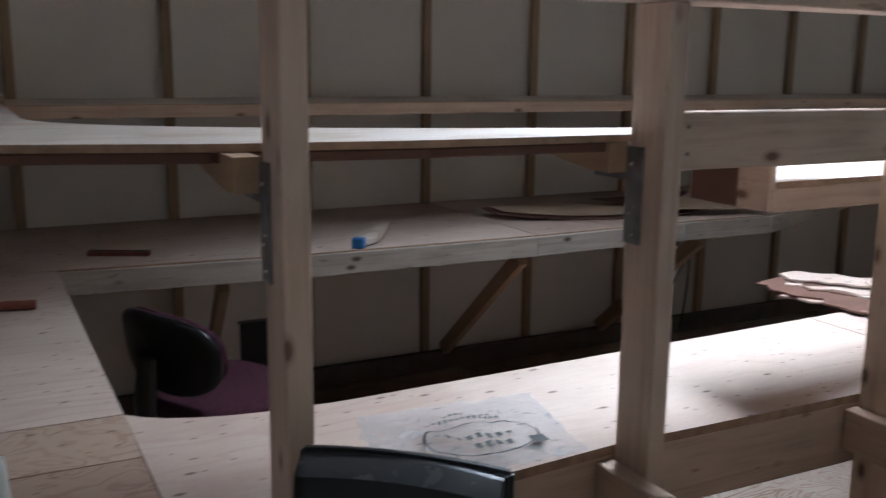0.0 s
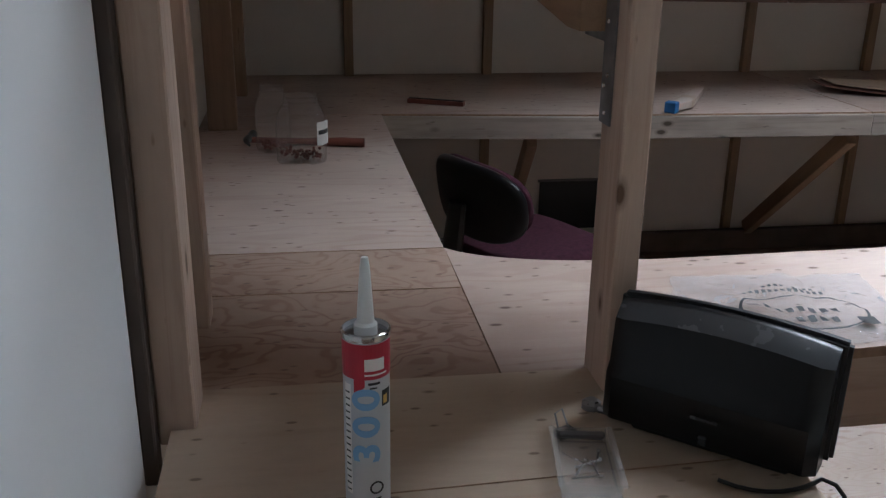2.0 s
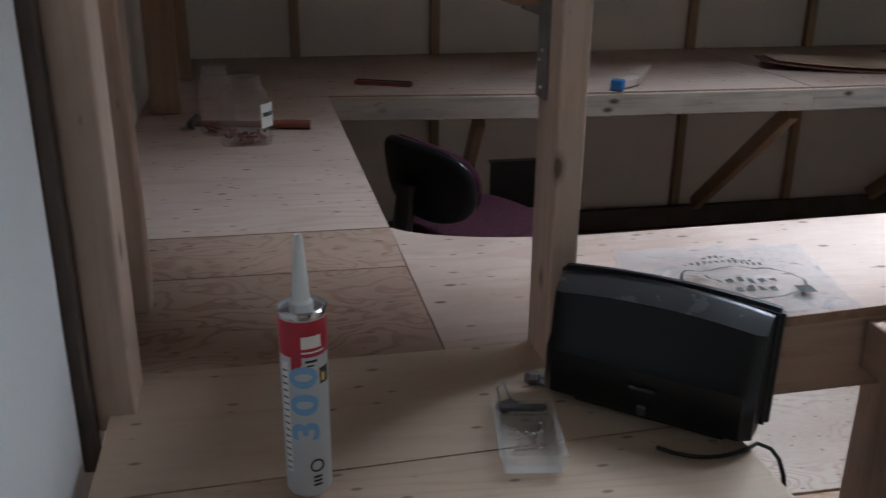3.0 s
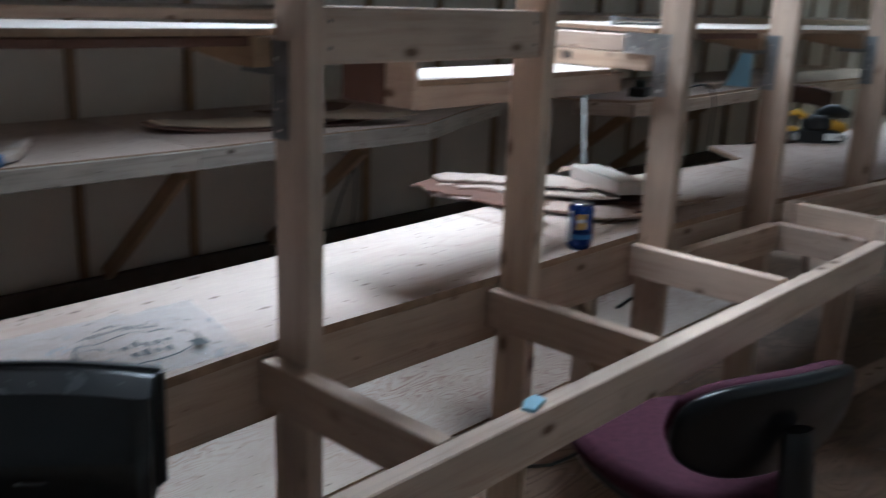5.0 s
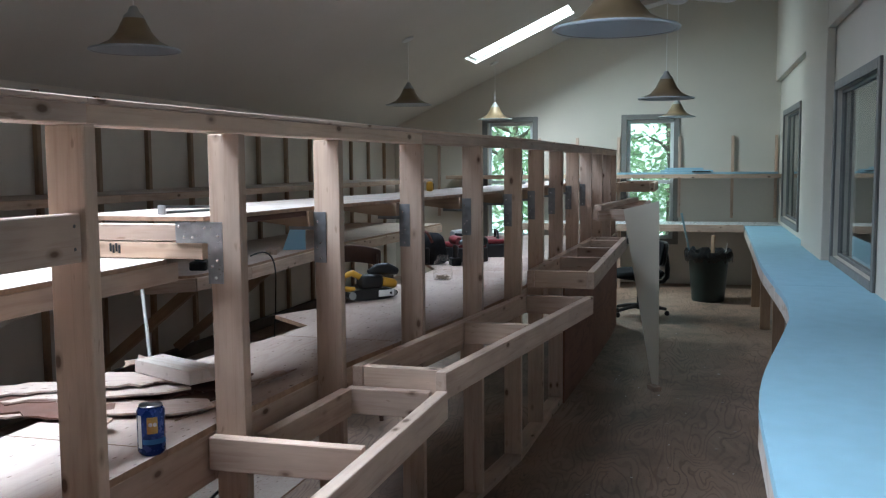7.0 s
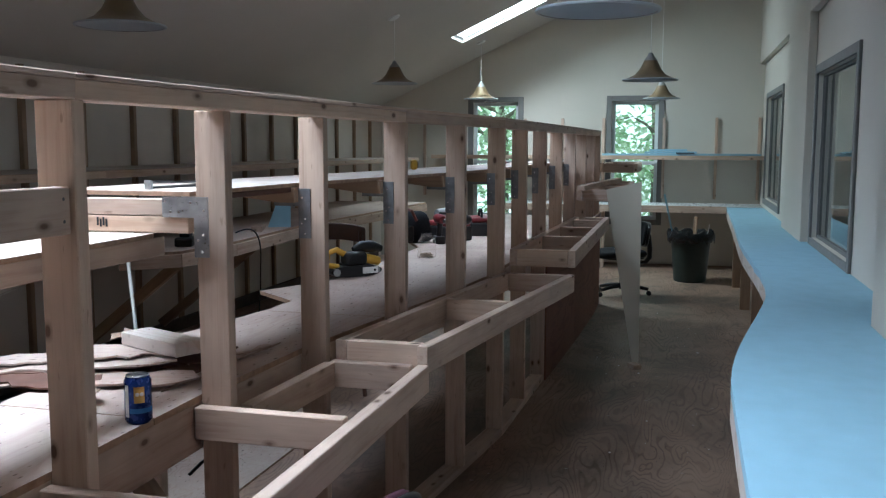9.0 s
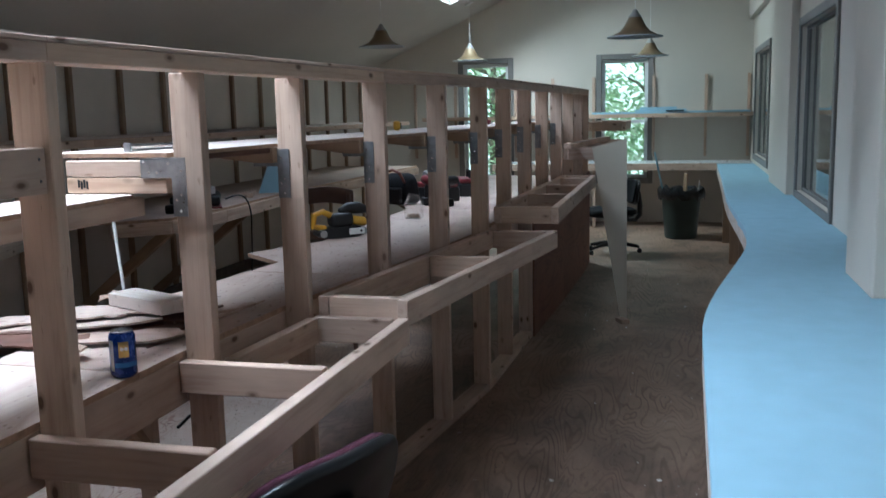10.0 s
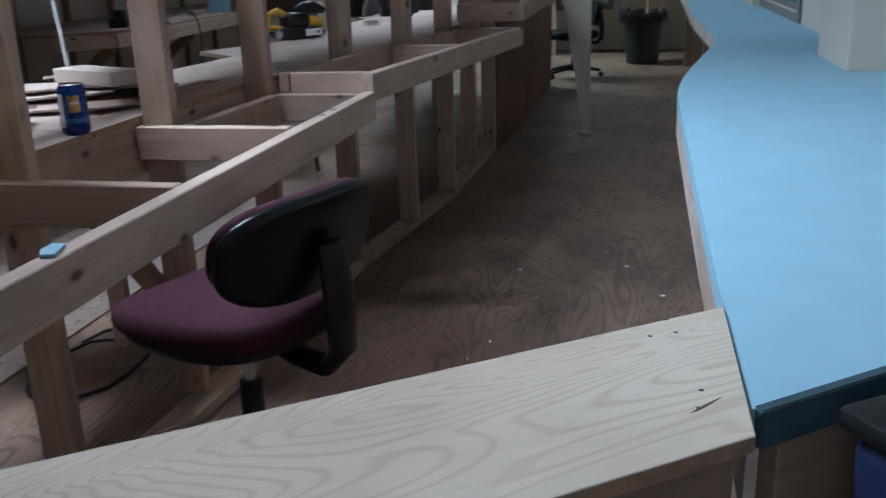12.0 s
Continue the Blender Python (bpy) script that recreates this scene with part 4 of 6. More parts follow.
# caulk cartridge
tube = thing("caulk_tube", "caulking cartridge with red and silver label and clear nozzle, standing upright", "caulk tube", (-0.018, 0.893, 0.864))
TX, TY, TZ = -0.004, 0.896, 0.8645
part("cartridge", bm_lathe([(0, 0), (0.0235, 0), (0.0252, 0.003), (0.0252, 0.214), (0.0262, 0.217), (0.0262, 0.221), (0.024, 0.222), (0.0235, 0.216), (0.012, 0.214), (0, 0.214)], 40), TUBE_GREY, tube, "", pose(TX, TY, TZ), True)
part("top_rim", bm_lathe([(0.0262, 0.2145), (0.0268, 0.217), (0.0268, 0.221), (0.0245, 0.2225), (0.0238, 0.217), (0.013, 0.2155), (0.0, 0.2155)], 40), CHROME, tube, "crimped metal end", pose(TX, TY, TZ), True)
part("nozzle", bm_lathe([(0.0125, 0.2155), (0.0125, 0.226), (0.0095, 0.229), (0.0052, 0.29), (0.0036, 0.300), (0, 0.300)], 24), NOZZLE, tube, "translucent plastic nozzle", pose(TX, TY, TZ), True)


def wrap(r, a0, a1, z0, z1, n=14, slant=0.0):
    """A thin curved label on a tube."""
    bm = bmesh.new()
    lo = [bm.verts.new((r * math.cos(radians(a0 + (a1 - a0) * k / n)), r * math.sin(radians(a0 + (a1 - a0) * k / n)), z0 + slant * k / n)) for k in range(n + 1)]
    hi = [bm.verts.new((v.co.x, v.co.y, z1)) for v in lo]
    for k in range(n):
        bm.faces.new((lo[k], lo[k + 1], hi[k + 1], hi[k]))
    return bm


part("red_band", wrap(0.0256, 0, 360, 0.172, 0.2125, 36), RED, tube, "red label band", pose(TX, TY, TZ))
part("red_flag", wrap(0.02565, 235, 262, 0.150, 0.173, 6, 0.014), RED, tube, "", pose(TX, TY, TZ))
part("logo_bar", wrap(0.0259, 262, 312, 0.182, 0.196, 8), PAPER, tube, "white bar", pose(TX, TY, TZ))
part("logo_bar", wrap(0.0259, 262, 320, 0.1765, 0.1785, 8), PAPER, tube, "white bar", pose(TX, TY, TZ))
part("print_bar", wrap(0.0257, 270, 300, 0.1655, 0.1685, 6), INK, tube, "dark line of print", pose(TX, TY, TZ))
part("print_bar", wrap(0.0257, 274, 292, 0.161, 0.163, 6), INK, tube, "dark line of print", pose(TX, TY, TZ))
part("print_block", wrap(0.0257, 305, 335, 0.138, 0.157, 6), INK, tube, "black print block", pose(TX, TY, TZ))
part("print_chip", wrap(0.0259, 309, 322, 0.141, 0.151, 6), GOLD, tube, "", pose(TX, TY, TZ))
part("barcode", wrap(0.0257, 205, 226, 0.03, 0.165, 4), PAPER, tube, "white strip of print", pose(TX, TY, TZ))
for k in range(16):
    part("print_bar", wrap(0.0259, 207, 223, 0.034 + 0.008 * k, 0.036 + 0.008 * k, 2), INK, tube, "", pose(TX, TY, TZ))
for k, ch in enumerate("300"):
    a = 268
    ob = letters("digit", ch, 0.039, TUBE_BLUE, tube, pose(TX, TY, TZ) @ pose(0.0262 * math.cos(radians(a)), 0.0262 * math.sin(radians(a)), 0.084 + 0.0325 * k, 90, 0, a + 90) @ pose(0, 0, 0, 0, 0, 90), 0.0011, 1.3)
    for v in ob.data.vertices:
        w = v.co.y / 0.0262
        v.co.z += 0.0262 * (math.cos(w) - 1)
    tagged(ob, "pale blue printed number")
ring = bm_lathe([(0.006, 0), (0.008, 0), (0.008, 0.0006), (0.006, 0.0006), (0.006, 0)], 24)
part("hazard_ring", ring, INK, tube, "black warning symbol", pose(TX, TY, TZ) @ pose(0.0258 * math.cos(radians(288)), 0.0258 * math.sin(radians(288)), 0.040, 90, 0, 288 + 90))
for k in range(3):
    part("print_bar", wrap(0.0259, 278, 300, 0.024 - 0.005 * k, 0.027 - 0.005 * k, 4), INK, tube, "", pose(TX, TY, TZ))

# black radio seen from behind
radio = thing("portable_radio", "black plastic radio with curved top, seen from behind", "radio", (0.42, 0.97, 0.864))
RM = pose(0.443, 0.975, 0.8645, 0, 0, -41.5)


def arched(w, h, d, rise, r, lean=0.0):
    n = 16
    out = [(-w / 2, 0.0), (w / 2, 0.0)] + [(w / 2 - w * k / n, h + rise * (1 - (2 * k / n - 1) ** 2)) for k in range(n + 1)]
    bm = bm_plate(out, d)
    for v in bm.verts:
        v.co.y -= lean * v.co.z
    bmesh.ops.bevel(bm, geom=[e for e in bm.edges], offset=r, segments=2, affect="EDGES")
    return bm


def radio_case(w, profile, rise):
    """The case: a stepped profile of (depth, height) carried across the width under an arched top."""
    bm = bmesh.new()
    n, cols = 20, []
    for k in range(n + 1):
        u = 2 * k / n - 1
        f = 1 + rise * (1 - u * u)
        e = 1 - 0.25 * max(0.0, abs(u) - 0.9) / 0.1
        cols.append([bm.verts.new((w / 2 * u, d * e if d < 0 else d, z * f if z > 0.1 else z)) for d, z in profile])
    for a, b in zip(cols, cols[1:]):
        for k in range(len(profile)):
            q = (k + 1) % len(profile)
            # The upper slope is coloured paler to imitate a reflection.
            bm.faces.new((a[k], b[k], b[q], a[q])).material_index = 1 if k == 5 else 0
    bm.faces.new(cols[0]), bm.faces.new(cols[-1][::-1])
    bmesh.ops.recalc_face_normals(bm, faces=bm.faces)
    return bm


part("front_rim", arched(0.285, 0.152, 0.018, 0.008, 0.005, -0.08), BLACK, radio, "", RM @ pose(0, 0.010, 0.018), True)
part("case", radio_case(0.270, [(0.0, 0.006), (-0.048, 0.006), (-0.052, 0.012), (-0.054, 0.066), (-0.042, 0.080), (-0.036, 0.138), (-0.012, 0.156), (-0.004, 0.158), (0.0, 0.158)], 0.07), [GLOSS_BLACK, SHEEN_TRIM_GREY], radio, "", RM @ pose(-0.003, 0.004, 0.006, -4, 0, 0), True)
part("label_bar", bm_box(0.034, 0.002, 0.0035), SHEEN_TRIM_GREY, radio, "", RM @ pose(0.0, -0.0525, 0.056))
part("socket", bm_box(0.012, 0.006, 0.014, bevel=0.002), SHEEN_TRIM_GREY, radio, "", RM @ pose(0.0, -0.0505, 0.026))
part("foot", bm_box(0.20, 0.03, 0.012, (0, -0.012, 0.006), 0.003), BLACK, radio, "", RM)
cord = thing("radio_cord", "thin black power cord trailing over the bench edge", "cord", (0.5, 0.88, 0.864))
part("cord", bm_tube(bezier((0.41, 0.885, 0.870), (0.45, 0.84, 0.868), (0.50, 0.85, 0.872), (0.535, 0.872, 0.869), 8) + bezier((0.548, 0.862, 0.866), (0.57, 0.85, 0.85), (0.568, 0.84, 0.78), (0.566, 0.84, 0.70), 6), 0.0028, 6), BLACK, cord, smooth=True)

# open plastic box of nails
nb = thing("nail_box", "small clear plastic box with a few nails on the bench", "plastic box", (0.245, 0.93, 0.864))
NM = pose(0.261, 0.930, 0.8645, 0, 0, -10)
part("tray_floor", bm_box(0.068, 0.13, 0.002, (0, 0, 0.0015)), FROST, nb, "", NM)
for a, b, sx, sy in ((0.033, 0, 0.003, 0.13), (-0.033, 0, 0.003, 0.13), (0, 0.0635, 0.066, 0.003), (0, -0.0635, 0.066, 0.003)):
    part("tray_wall", bm_box(sx, sy, 0.022, (a, b, 0.0125), 0.001), FROST, nb, "", NM)
for s in (-1, 1):
    part("flange", bm_box(0.006, 0.134, 0.002, (s * 0.037, 0, 0.023), 0.0008), FROST, nb, "", NM)
part("end_lip", bm_box(0.066, 0.016, 0.002, (0, -0.071, 0.012), 0.0008), FROST, nb, "", NM)
part("hinge", bm_box(0.060, 0.008, 0.010, (0, 0.055, 0.018), 0.003), DARK_STEEL, nb, "dark hinge bar", NM)
for x, y, a in ((0.004, 0.01, 30), (-0.006, 0.0, 65), (0.012, -0.006, 100), (-0.01, 0.018, 140), (0.0, -0.02, 10), (0.016, 0.02, 75)):
    part("nail", bm_tube([(-0.019, 0, 0), (0.017, 0, 0), (0.018, 0, 0), (0.0195, 0, 0)], 0.0013, 6, [0.0013, 0.0013, 0.003, 0.003]), SCREW, nb, "", NM @ pose(x, y, 0.005, 0, 0, a), True)
clip = thing("metal_clip", "small dark spring clip lying on the bench", "clip", (0.258, 1.01, 0.864))
part("jaw", bm_box(0.028, 0.018, 0.012, (0, 0, 0.006), 0.003), DARK_STEEL, clip, "", pose(0.258, 1.012, 0.864, 0, 0, 25))
part("wire", bm_tube([(0.25, 1.012, 0.872), (0.246, 1.02, 0.894), (0.256, 1.024, 0.898), (0.264, 1.016, 0.874)], 0.0014, 6), STEEL, clip)
part("pin", bm_tube([(0.27, 1.005, 0.868), (0.30, 0.985, 0.874)], 0.0025, 6), STEEL, clip)
clamp = thing("steel_nut", "small grey metal fitting at the foot of the post", "fitting", (0.32, 1.075, 0.864))
part("body", bm_lathe([(0, 0), (0.014, 0), (0.014, 0.008), (0.008, 0.013), (0, 0.013)], 8), STEEL, clamp, "", pose(0.315, 1.08, 0.8645))
part("stem", bm_tube([(0.322, 1.07, 0.868), (0.345, 1.05, 0.868)], 0.006, 8), STEEL, clamp)

# wrinkled plastic bag with print
def bag_z(u, v):
    return 0.006 + 0.014 * max(0.0, 1 - ((u + 0.6) ** 2 + (v - 0.1) ** 2) * 1.3) * (0.5 + 0.5 * math.sin(9 * u + 5 * v)) + 0.005 * noise.noise(Vector((u * 3.1, v * 4.2, 0.3))) ** 2 * 3 + 0.003 * noise.noise(Vector((u * 9, v * 9, 2.0)))


def bag_sheet():
    bm = bmesh.new()
    n, k = 36, 26
    g = [[None] * (k + 1) for _ in range(n + 1)]
    for i in range(n + 1):
        for j in range(k + 1):
            u, v = 2 * i / n - 1, 2 * j / k - 1
            e = 0.02 * noise.noise(Vector((u * 4, v * 4, 5.0)))
            g[i][j] = bm.verts.new((0.19 * u + e + 0.02 * v, 0.15 * v + e, max(0.002, bag_z(u, v) * (1 - max(abs(u), abs(v)) ** 6))))
    for i in range(n):
        for j in range(k):
            bm.faces.new((g[i][j], g[i + 1][j], g[i + 1][j + 1], g[i][j + 1]))
    return bm


BM_ = pose(0.765, 1.385, BENCH_Z + 0.001, 0, 0, -5)
bag = thing("plastic_bag", "clear crumpled plastic bag with black oval print on the bench", "plastic bag", (0.77, 1.36, 0.861))
part("film", bag_sheet(), FILM, bag, "", BM_, True)


def film_z(x, y):
    u, v = (x - 0.02 * y / 0.15) / 0.19, y / 0.15
    return max(0.002, bag_z(u, v) * (1 - min(1.0, max(abs(u), abs(v))) ** 6)) + 0.0055


def printed(x, y, w, h, n=6):
    """A bar of print that follows the film."""
    bm = bmesh.new()
    g = [[bm.verts.new((x + w * (i / n - 0.5), y + h * (j / 2 - 0.5), film_z(x + w * (i / n - 0.5), y + h * (j / 2 - 0.5)))) for j in range(3)] for i in range(n + 1)]
    for i in range(n):
        for j in range(2):
            bm.faces.new((g[i][j], g[i + 1][j], g[i + 1][j + 1], g[i][j + 1]))
    return bm


ov = bmesh.new()
vs = []
for k in range(56):
    a = 2 * math.pi * k / 56
    vs.append([ov.verts.new((p, q, film_z(p, q))) for p, q in [(0.008 + s * 0.112 * math.cos(a), -0.052 + s * 0.066 * math.sin(a)) for s in (0.95, 1.0)]])
for a, b in zip(vs, vs[1:] + vs[:1]):
    ov.faces.new((a[0], a[1], b[1], b[0]))
part("oval_print", ov, INK, bag, "black oval outline", BM_)
for x, y, w, h, n in ((0.020, -0.080, 0.080, 0.017, 4), (0.005, -0.045, 0.140, 0.017, 7), (0.0, 0.034, 0.165, 0.009, 14), (0.02, 0.050, 0.10, 0.007, 9)):
    for q in range(n):
        part("print_bar", printed(x - w / 2 + w * (q + 0.5) / n, y, w / n * 0.58, h, 2), INK, bag, "", BM_)
part("print_star", printed(0.105, -0.085, 0.03, 0.028, 2), INK, bag, "", BM_)

# jars, hammer and small tools on the end of the bench
def jar(name, label, at, r, h, square=False, fill=True):
    t = thing(name, label, "jar", at, group="clear jars")
    prof = [(0, 0.002), (r * 0.92, 0.002), (r, 0.012), (r, h * 0.56), (r * 0.96, h * 0.68), (r * 0.84, h * 0.78), (r * 0.62, h * 0.87), (r * 0.62, h * 0.985), (r * 0.66, h)]
    prof += [(r * 0.63, h), (r * 0.60, h * 0.985)]
    bm = bm_lathe(prof, 28)
    if square:
        for v in bm.verts:
            if v.co.z < h * 0.8:
                d = max(abs(v.co.x), abs(v.co.y)) / max(1e-6, math.hypot(v.co.x, v.co.y))
                f = 1 / max(d, 0.8) * 0.94
                v.co.x *= f
                v.co.y *= f
    g = part("glass", bm, CLEAR, t, "", pose(*at), True)
    part("neck_ring", bm_lathe([(r * 0.64, h * 0.90), (r * 0.70, h * 0.905), (r * 0.70, h * 0.925), (r * 0.64, h * 0.93)], 24), CLEAR, t, "", pose(*at), True)
    if fill:
        bm = bmesh.new()
        for k in range(70):
            a, q = random.uniform(0, 6.28), r * 0.8 * math.sqrt(random.random())
            s = bmesh.ops.create_icosphere(bm, subdivisions=1, radius=random.uniform(0.003, 0.006))
            bmesh.ops.translate(bm, vec=(q * math.cos(a), q * math.sin(a), 0.009 + random.random() * 0.018), verts=s["verts"])
        part("contents", bm, HICKORY if not square or r > 0.055 else CARD, t, "small brown hardware", pose(*at))
    return t


j1 = jar("glass_jar", "clear plastic jar with brown bits inside, on the bench", (-0.150, 2.655, BENCH_Z), 0.050, 0.190)
j2 = jar("glass_jar", "clear plastic jar with a pale paper label, on the bench", (-0.070, 2.540, BENCH_Z), 0.073, 0.180, True)
part("paper_label", wrap(0.0745, 305, 350, 0.05, 0.115, 8), PAPER, j2, "pale paper label", pose(-0.070, 2.540, BENCH_Z))
part("label_print", wrap(0.0748, 309, 346, 0.080, 0.092, 8), INK, j2, "", pose(-0.070, 2.540, BENCH_Z))
j3 = jar("glass_jar", "squat clear jar with pale screws, on the bench", (5.35, 1.445, BENCH_Z), 0.053, 0.150, True)


def hammer(name, label, a, rz, length, handle, z):
    t = thing(name, label, "hammer", (*a, z))
    m = pose(a[0], a[1], z, 0, 0, rz)
    h = bm_tube([(0, 0, 0.014), (length * 0.55, 0, 0.013), (length * 0.8, 0, 0.014), (length, 0, 0.014)], 0.012, 10, [0.009, 0.010, 0.014, 0.013])
    part("handle", h, handle, t, "", m, True)
    part("head", bm_tube([(0, 0.055, 0.018), (0, 0.045, 0.018), (0, 0.035, 0.018), (0, 0.0, 0.018), (0, -0.02, 0.018), (0.004, -0.045, 0.02), (0.018, -0.065, 0.012)], 0.012, 10, [0.014, 0.014, 0.010, 0.012, 0.012, 0.008, 0.003]), DARK_STEEL, t, "dark steel claw head", m, True)
    return t


hammer("claw_hammer", "claw hammer with red-brown handle lying on the bench", (-0.225, 2.735), -11, 0.345, HICKORY, BENCH_Z)
mallet = thing("caulking_gun", "grey steel caulking gun with thin rods lying on the upper shelf", "caulking gun", (2.45, 1.5, SHELF_Z))
MM = pose(2.30, 1.40, SHELF_Z, 0, 0, -16)
part("end_plate", bm_box(0.008, 0.030, 0.026, (0, 0, 0.013), 0.002), STEEL, mallet, "", MM)
for q, z0, z1 in ((-0.012, 0.020, 0.012), (0.012, 0.020, 0.012), (0.0, 0.005, 0.006)):
    part("rod", bm_tube([(0.004, q, z0), (0.15, q * 0.8, (z0 + z1) / 2), (0.27, q * 0.5, z1)], 0.0035, 8), DARK_STEEL, mallet, "", MM, True)
part("trigger", bm_box(0.05, 0.016, 0.014, (0.29, 0, 0.008), 0.003), DARK_STEEL, mallet, "", MM)
lv = thing("torpedo_level", "dark red flat level lying on the back bench", "level", (0.42, 3.33, BENCH_Z))
part("body", bm_box(0.215, 0.03, 0.016, (0, 0, 0.0085), 0.002), HICKORY, lv, "", pose(0.422, 3.325, BENCH_Z, 0, 0, -25))
part("rail", bm_box(0.205, 0.012, 0.003, (0, 0, 0.0185)), BLACK, lv, "", pose(0.422, 3.325, BENCH_Z, 0, 0, -25))
stick = thing("taped_offcut", "pale wood offcut with blue tape on its tip", "offcut", (1.36, 3.18, BENCH_Z))
part("wood", bm_slab([(0, -0.02), (0.10, -0.045), (0.42, 0.02), (0.44, 0.05), (0.02, 0.02)], 0.004, 0.03, 0.002), PLY_PALE, stick, "", pose(1.245, 3.105, BENCH_Z + 0.004, 0, 0, 48))
part("tape", bm_box(0.036, 0.044, 0.040, bevel=0.004), BLUE_TAPE, stick, "blue masking tape", pose(1.24, 3.095, BENCH_Z + 0.022, 0, 0, 48))


# warped hardboard sheets on the back bench
def warped(w, d, bow, z, rz, at, name, label, top=CARD):
    t = thing(name, label, "hardboard", at, group="hardboard offcuts")
    bm = bmesh.new()
    n = 18
    rows = []
    for i in range(n + 1):
        u = 2 * i / n - 1
        half = d / 2 * math.sqrt(max(0.05, 1 - 0.75 * u * u))
        rows.append([(w / 2 * u, s * half, bow * u * u) for s in (-1, -0.3, 0.3, 1)])
    top_v = [[bm.verts.new((x, y, zz + 0.004)) for x, y, zz in r] for r in rows]
    low_v = [[bm.verts.new((x, y, zz)) for x, y, zz in r] for r in rows]
    for vv, flip in ((top_v, False), (low_v, True)):
        for a, b in zip(vv, vv[1:]):
            for k in range(3):
                f = (a[k], b[k], b[k + 1], a[k + 1])
                bm.faces.new(f[::-1] if flip else f)
    for a, b, c, e in zip(top_v, top_v[1:], low_v, low_v[1:]):
        for k in (0, 3):
            bm.faces.new((a[k], b[k], e[k], c[k]))
    for k in range(3):
        bm.faces.new((top_v[0][k], top_v[0][k + 1], low_v[0][k + 1], low_v[0][k]))
        bm.faces.new((top_v[-1][k], top_v[-1][k + 1], low_v[-1][k + 1], low_v[-1][k]))
    bmesh.ops.recalc_face_normals(bm, faces=bm.faces)
    part("sheet", bm, top, t, "", pose(*at, 0, 0, rz))
    return t


warped(1.15, 0.34, 0.030, 0, -12, (2.60, 3.40, BENCH_Z + 0.001), "hardboard_offcut", "brown warped hardboard offcut lying on the back bench", CARD_DARK)
warped(1.10, 0.32, 0.024, 0, -9, (2.62, 3.43, BENCH_Z + 0.014), "hardboard_offcut", "pale warped hardboard offcut on top of the stack")
warped(0.60, 0.22, 0.020, 0, 10, (2.95, 3.58, BENCH_Z + 0.022), "hardboard_offcut", "small brown curved hardboard offcut on the stack", CARD_DARK)
warped(0.55, 0.18, 0.012, 0, -20, (3.02, 3.22, BENCH_Z + 0.034), "hardboard_offcut", "small pale hardboard offcut on the stack")

# splintered plywood scraps, block and drink can
def scrap(at, pts, rz, tilt, z, mat, name="plywood_scrap", label="splintered plywood scrap lying on the bench", th=0.006):
    t = thing(name, label, "wood scrap", (*at, z), group="plywood scraps")
    part("piece", bm_slab(pts, 0, th), [mat], t, "", pose(*at, z, tilt, tilt * 0.6, rz))
    return t


def ragged(w, d, seed, n=12):
    r = random.Random(seed)
    top = [(-w / 2 + w * k / n, d / 2 + r.uniform(-0.024, 0.020)) for k in range(n + 1)]
    low = [(w / 2 - w * k / n, -d / 2 + r.uniform(-0.026, 0.022)) for k in range(n + 1)]
    return top + [(w / 2 + r.uniform(0.0, 0.05), r.uniform(-0.02, 0.02))] + low + [(-w / 2 - r.uniform(0.02, 0.07), r.uniform(-0.02, 0.02))]


for k, (x, y, rz, tilt, z, w, d, mat) in enumerate((
        (2.28, 1.62, 118, 0.0, 0.861, 0.62, 0.20, CARD_DARK), (2.20, 1.55, 105, 1.5, 0.868, 0.60, 0.16, PLY), (2.36, 1.60, 128, -1.5, 0.876, 0.58, 0.14, CARD_DARK),
        (2.30, 1.66, 112, 2.0, 0.882, 0.52, 0.15, PLY), (2.42, 1.50, 140, 1.0, 0.884, 0.50, 0.10, PLY_PALE), (2.14, 1.72, 98, -2.0, 0.874, 0.44, 0.12, CARD_DARK),
        (2.34, 1.74, 125, 1.0, 0.892, 0.45, 0.13, PLY), (2.50, 1.36, 165, 0.5, 0.870, 0.34, 0.04, CARD_DARK), (2.44, 1.55, 122, 0.0, 0.900, 0.42, 0.17, PLY))):
    scrap((x + 0.05, y + 0.06), ragged(w, d, k), rz, tilt, z, mat)
for k, (x, y, rz, z, w) in enumerate(((2.22, 1.42, 60, 0.866, 0.16), (2.52, 1.30, 172, 0.866, 0.52), (2.56, 1.28, 176, 0.874, 0.40), (2.12, 1.50, 40, 0.890, 0.2), (2.68, 1.78, 20, 0.905, 0.14), (2.60, 1.34, 150, 0.872, 0.25))):
    scrap((x, y), ragged(w, 0.018, 40 + k, 4), rz, 2.0, z, PLY_RED, "wood_splinter", "thin pale splinter of wood on the bench", 0.004)
blk = thing("wood_block", "pale pine block on top of the plywood scraps", "wood block", (2.52, 1.54, 0.908))
part("block", bm_box(0.29, 0.105, 0.042, (0, 0, 0.021), 0.002), PLY_PALE, blk, "", pose(2.523, 1.513, 0.909, 0, 0, 66))
part("splinter", bm_slab([(-0.03, 0), (0.04, 0.005), (0.10, 0.05), (0.03, 0.03)], 0, 0.004), PINE, blk, "", pose(2.60, 1.62, 0.945, -40, 10, 60))

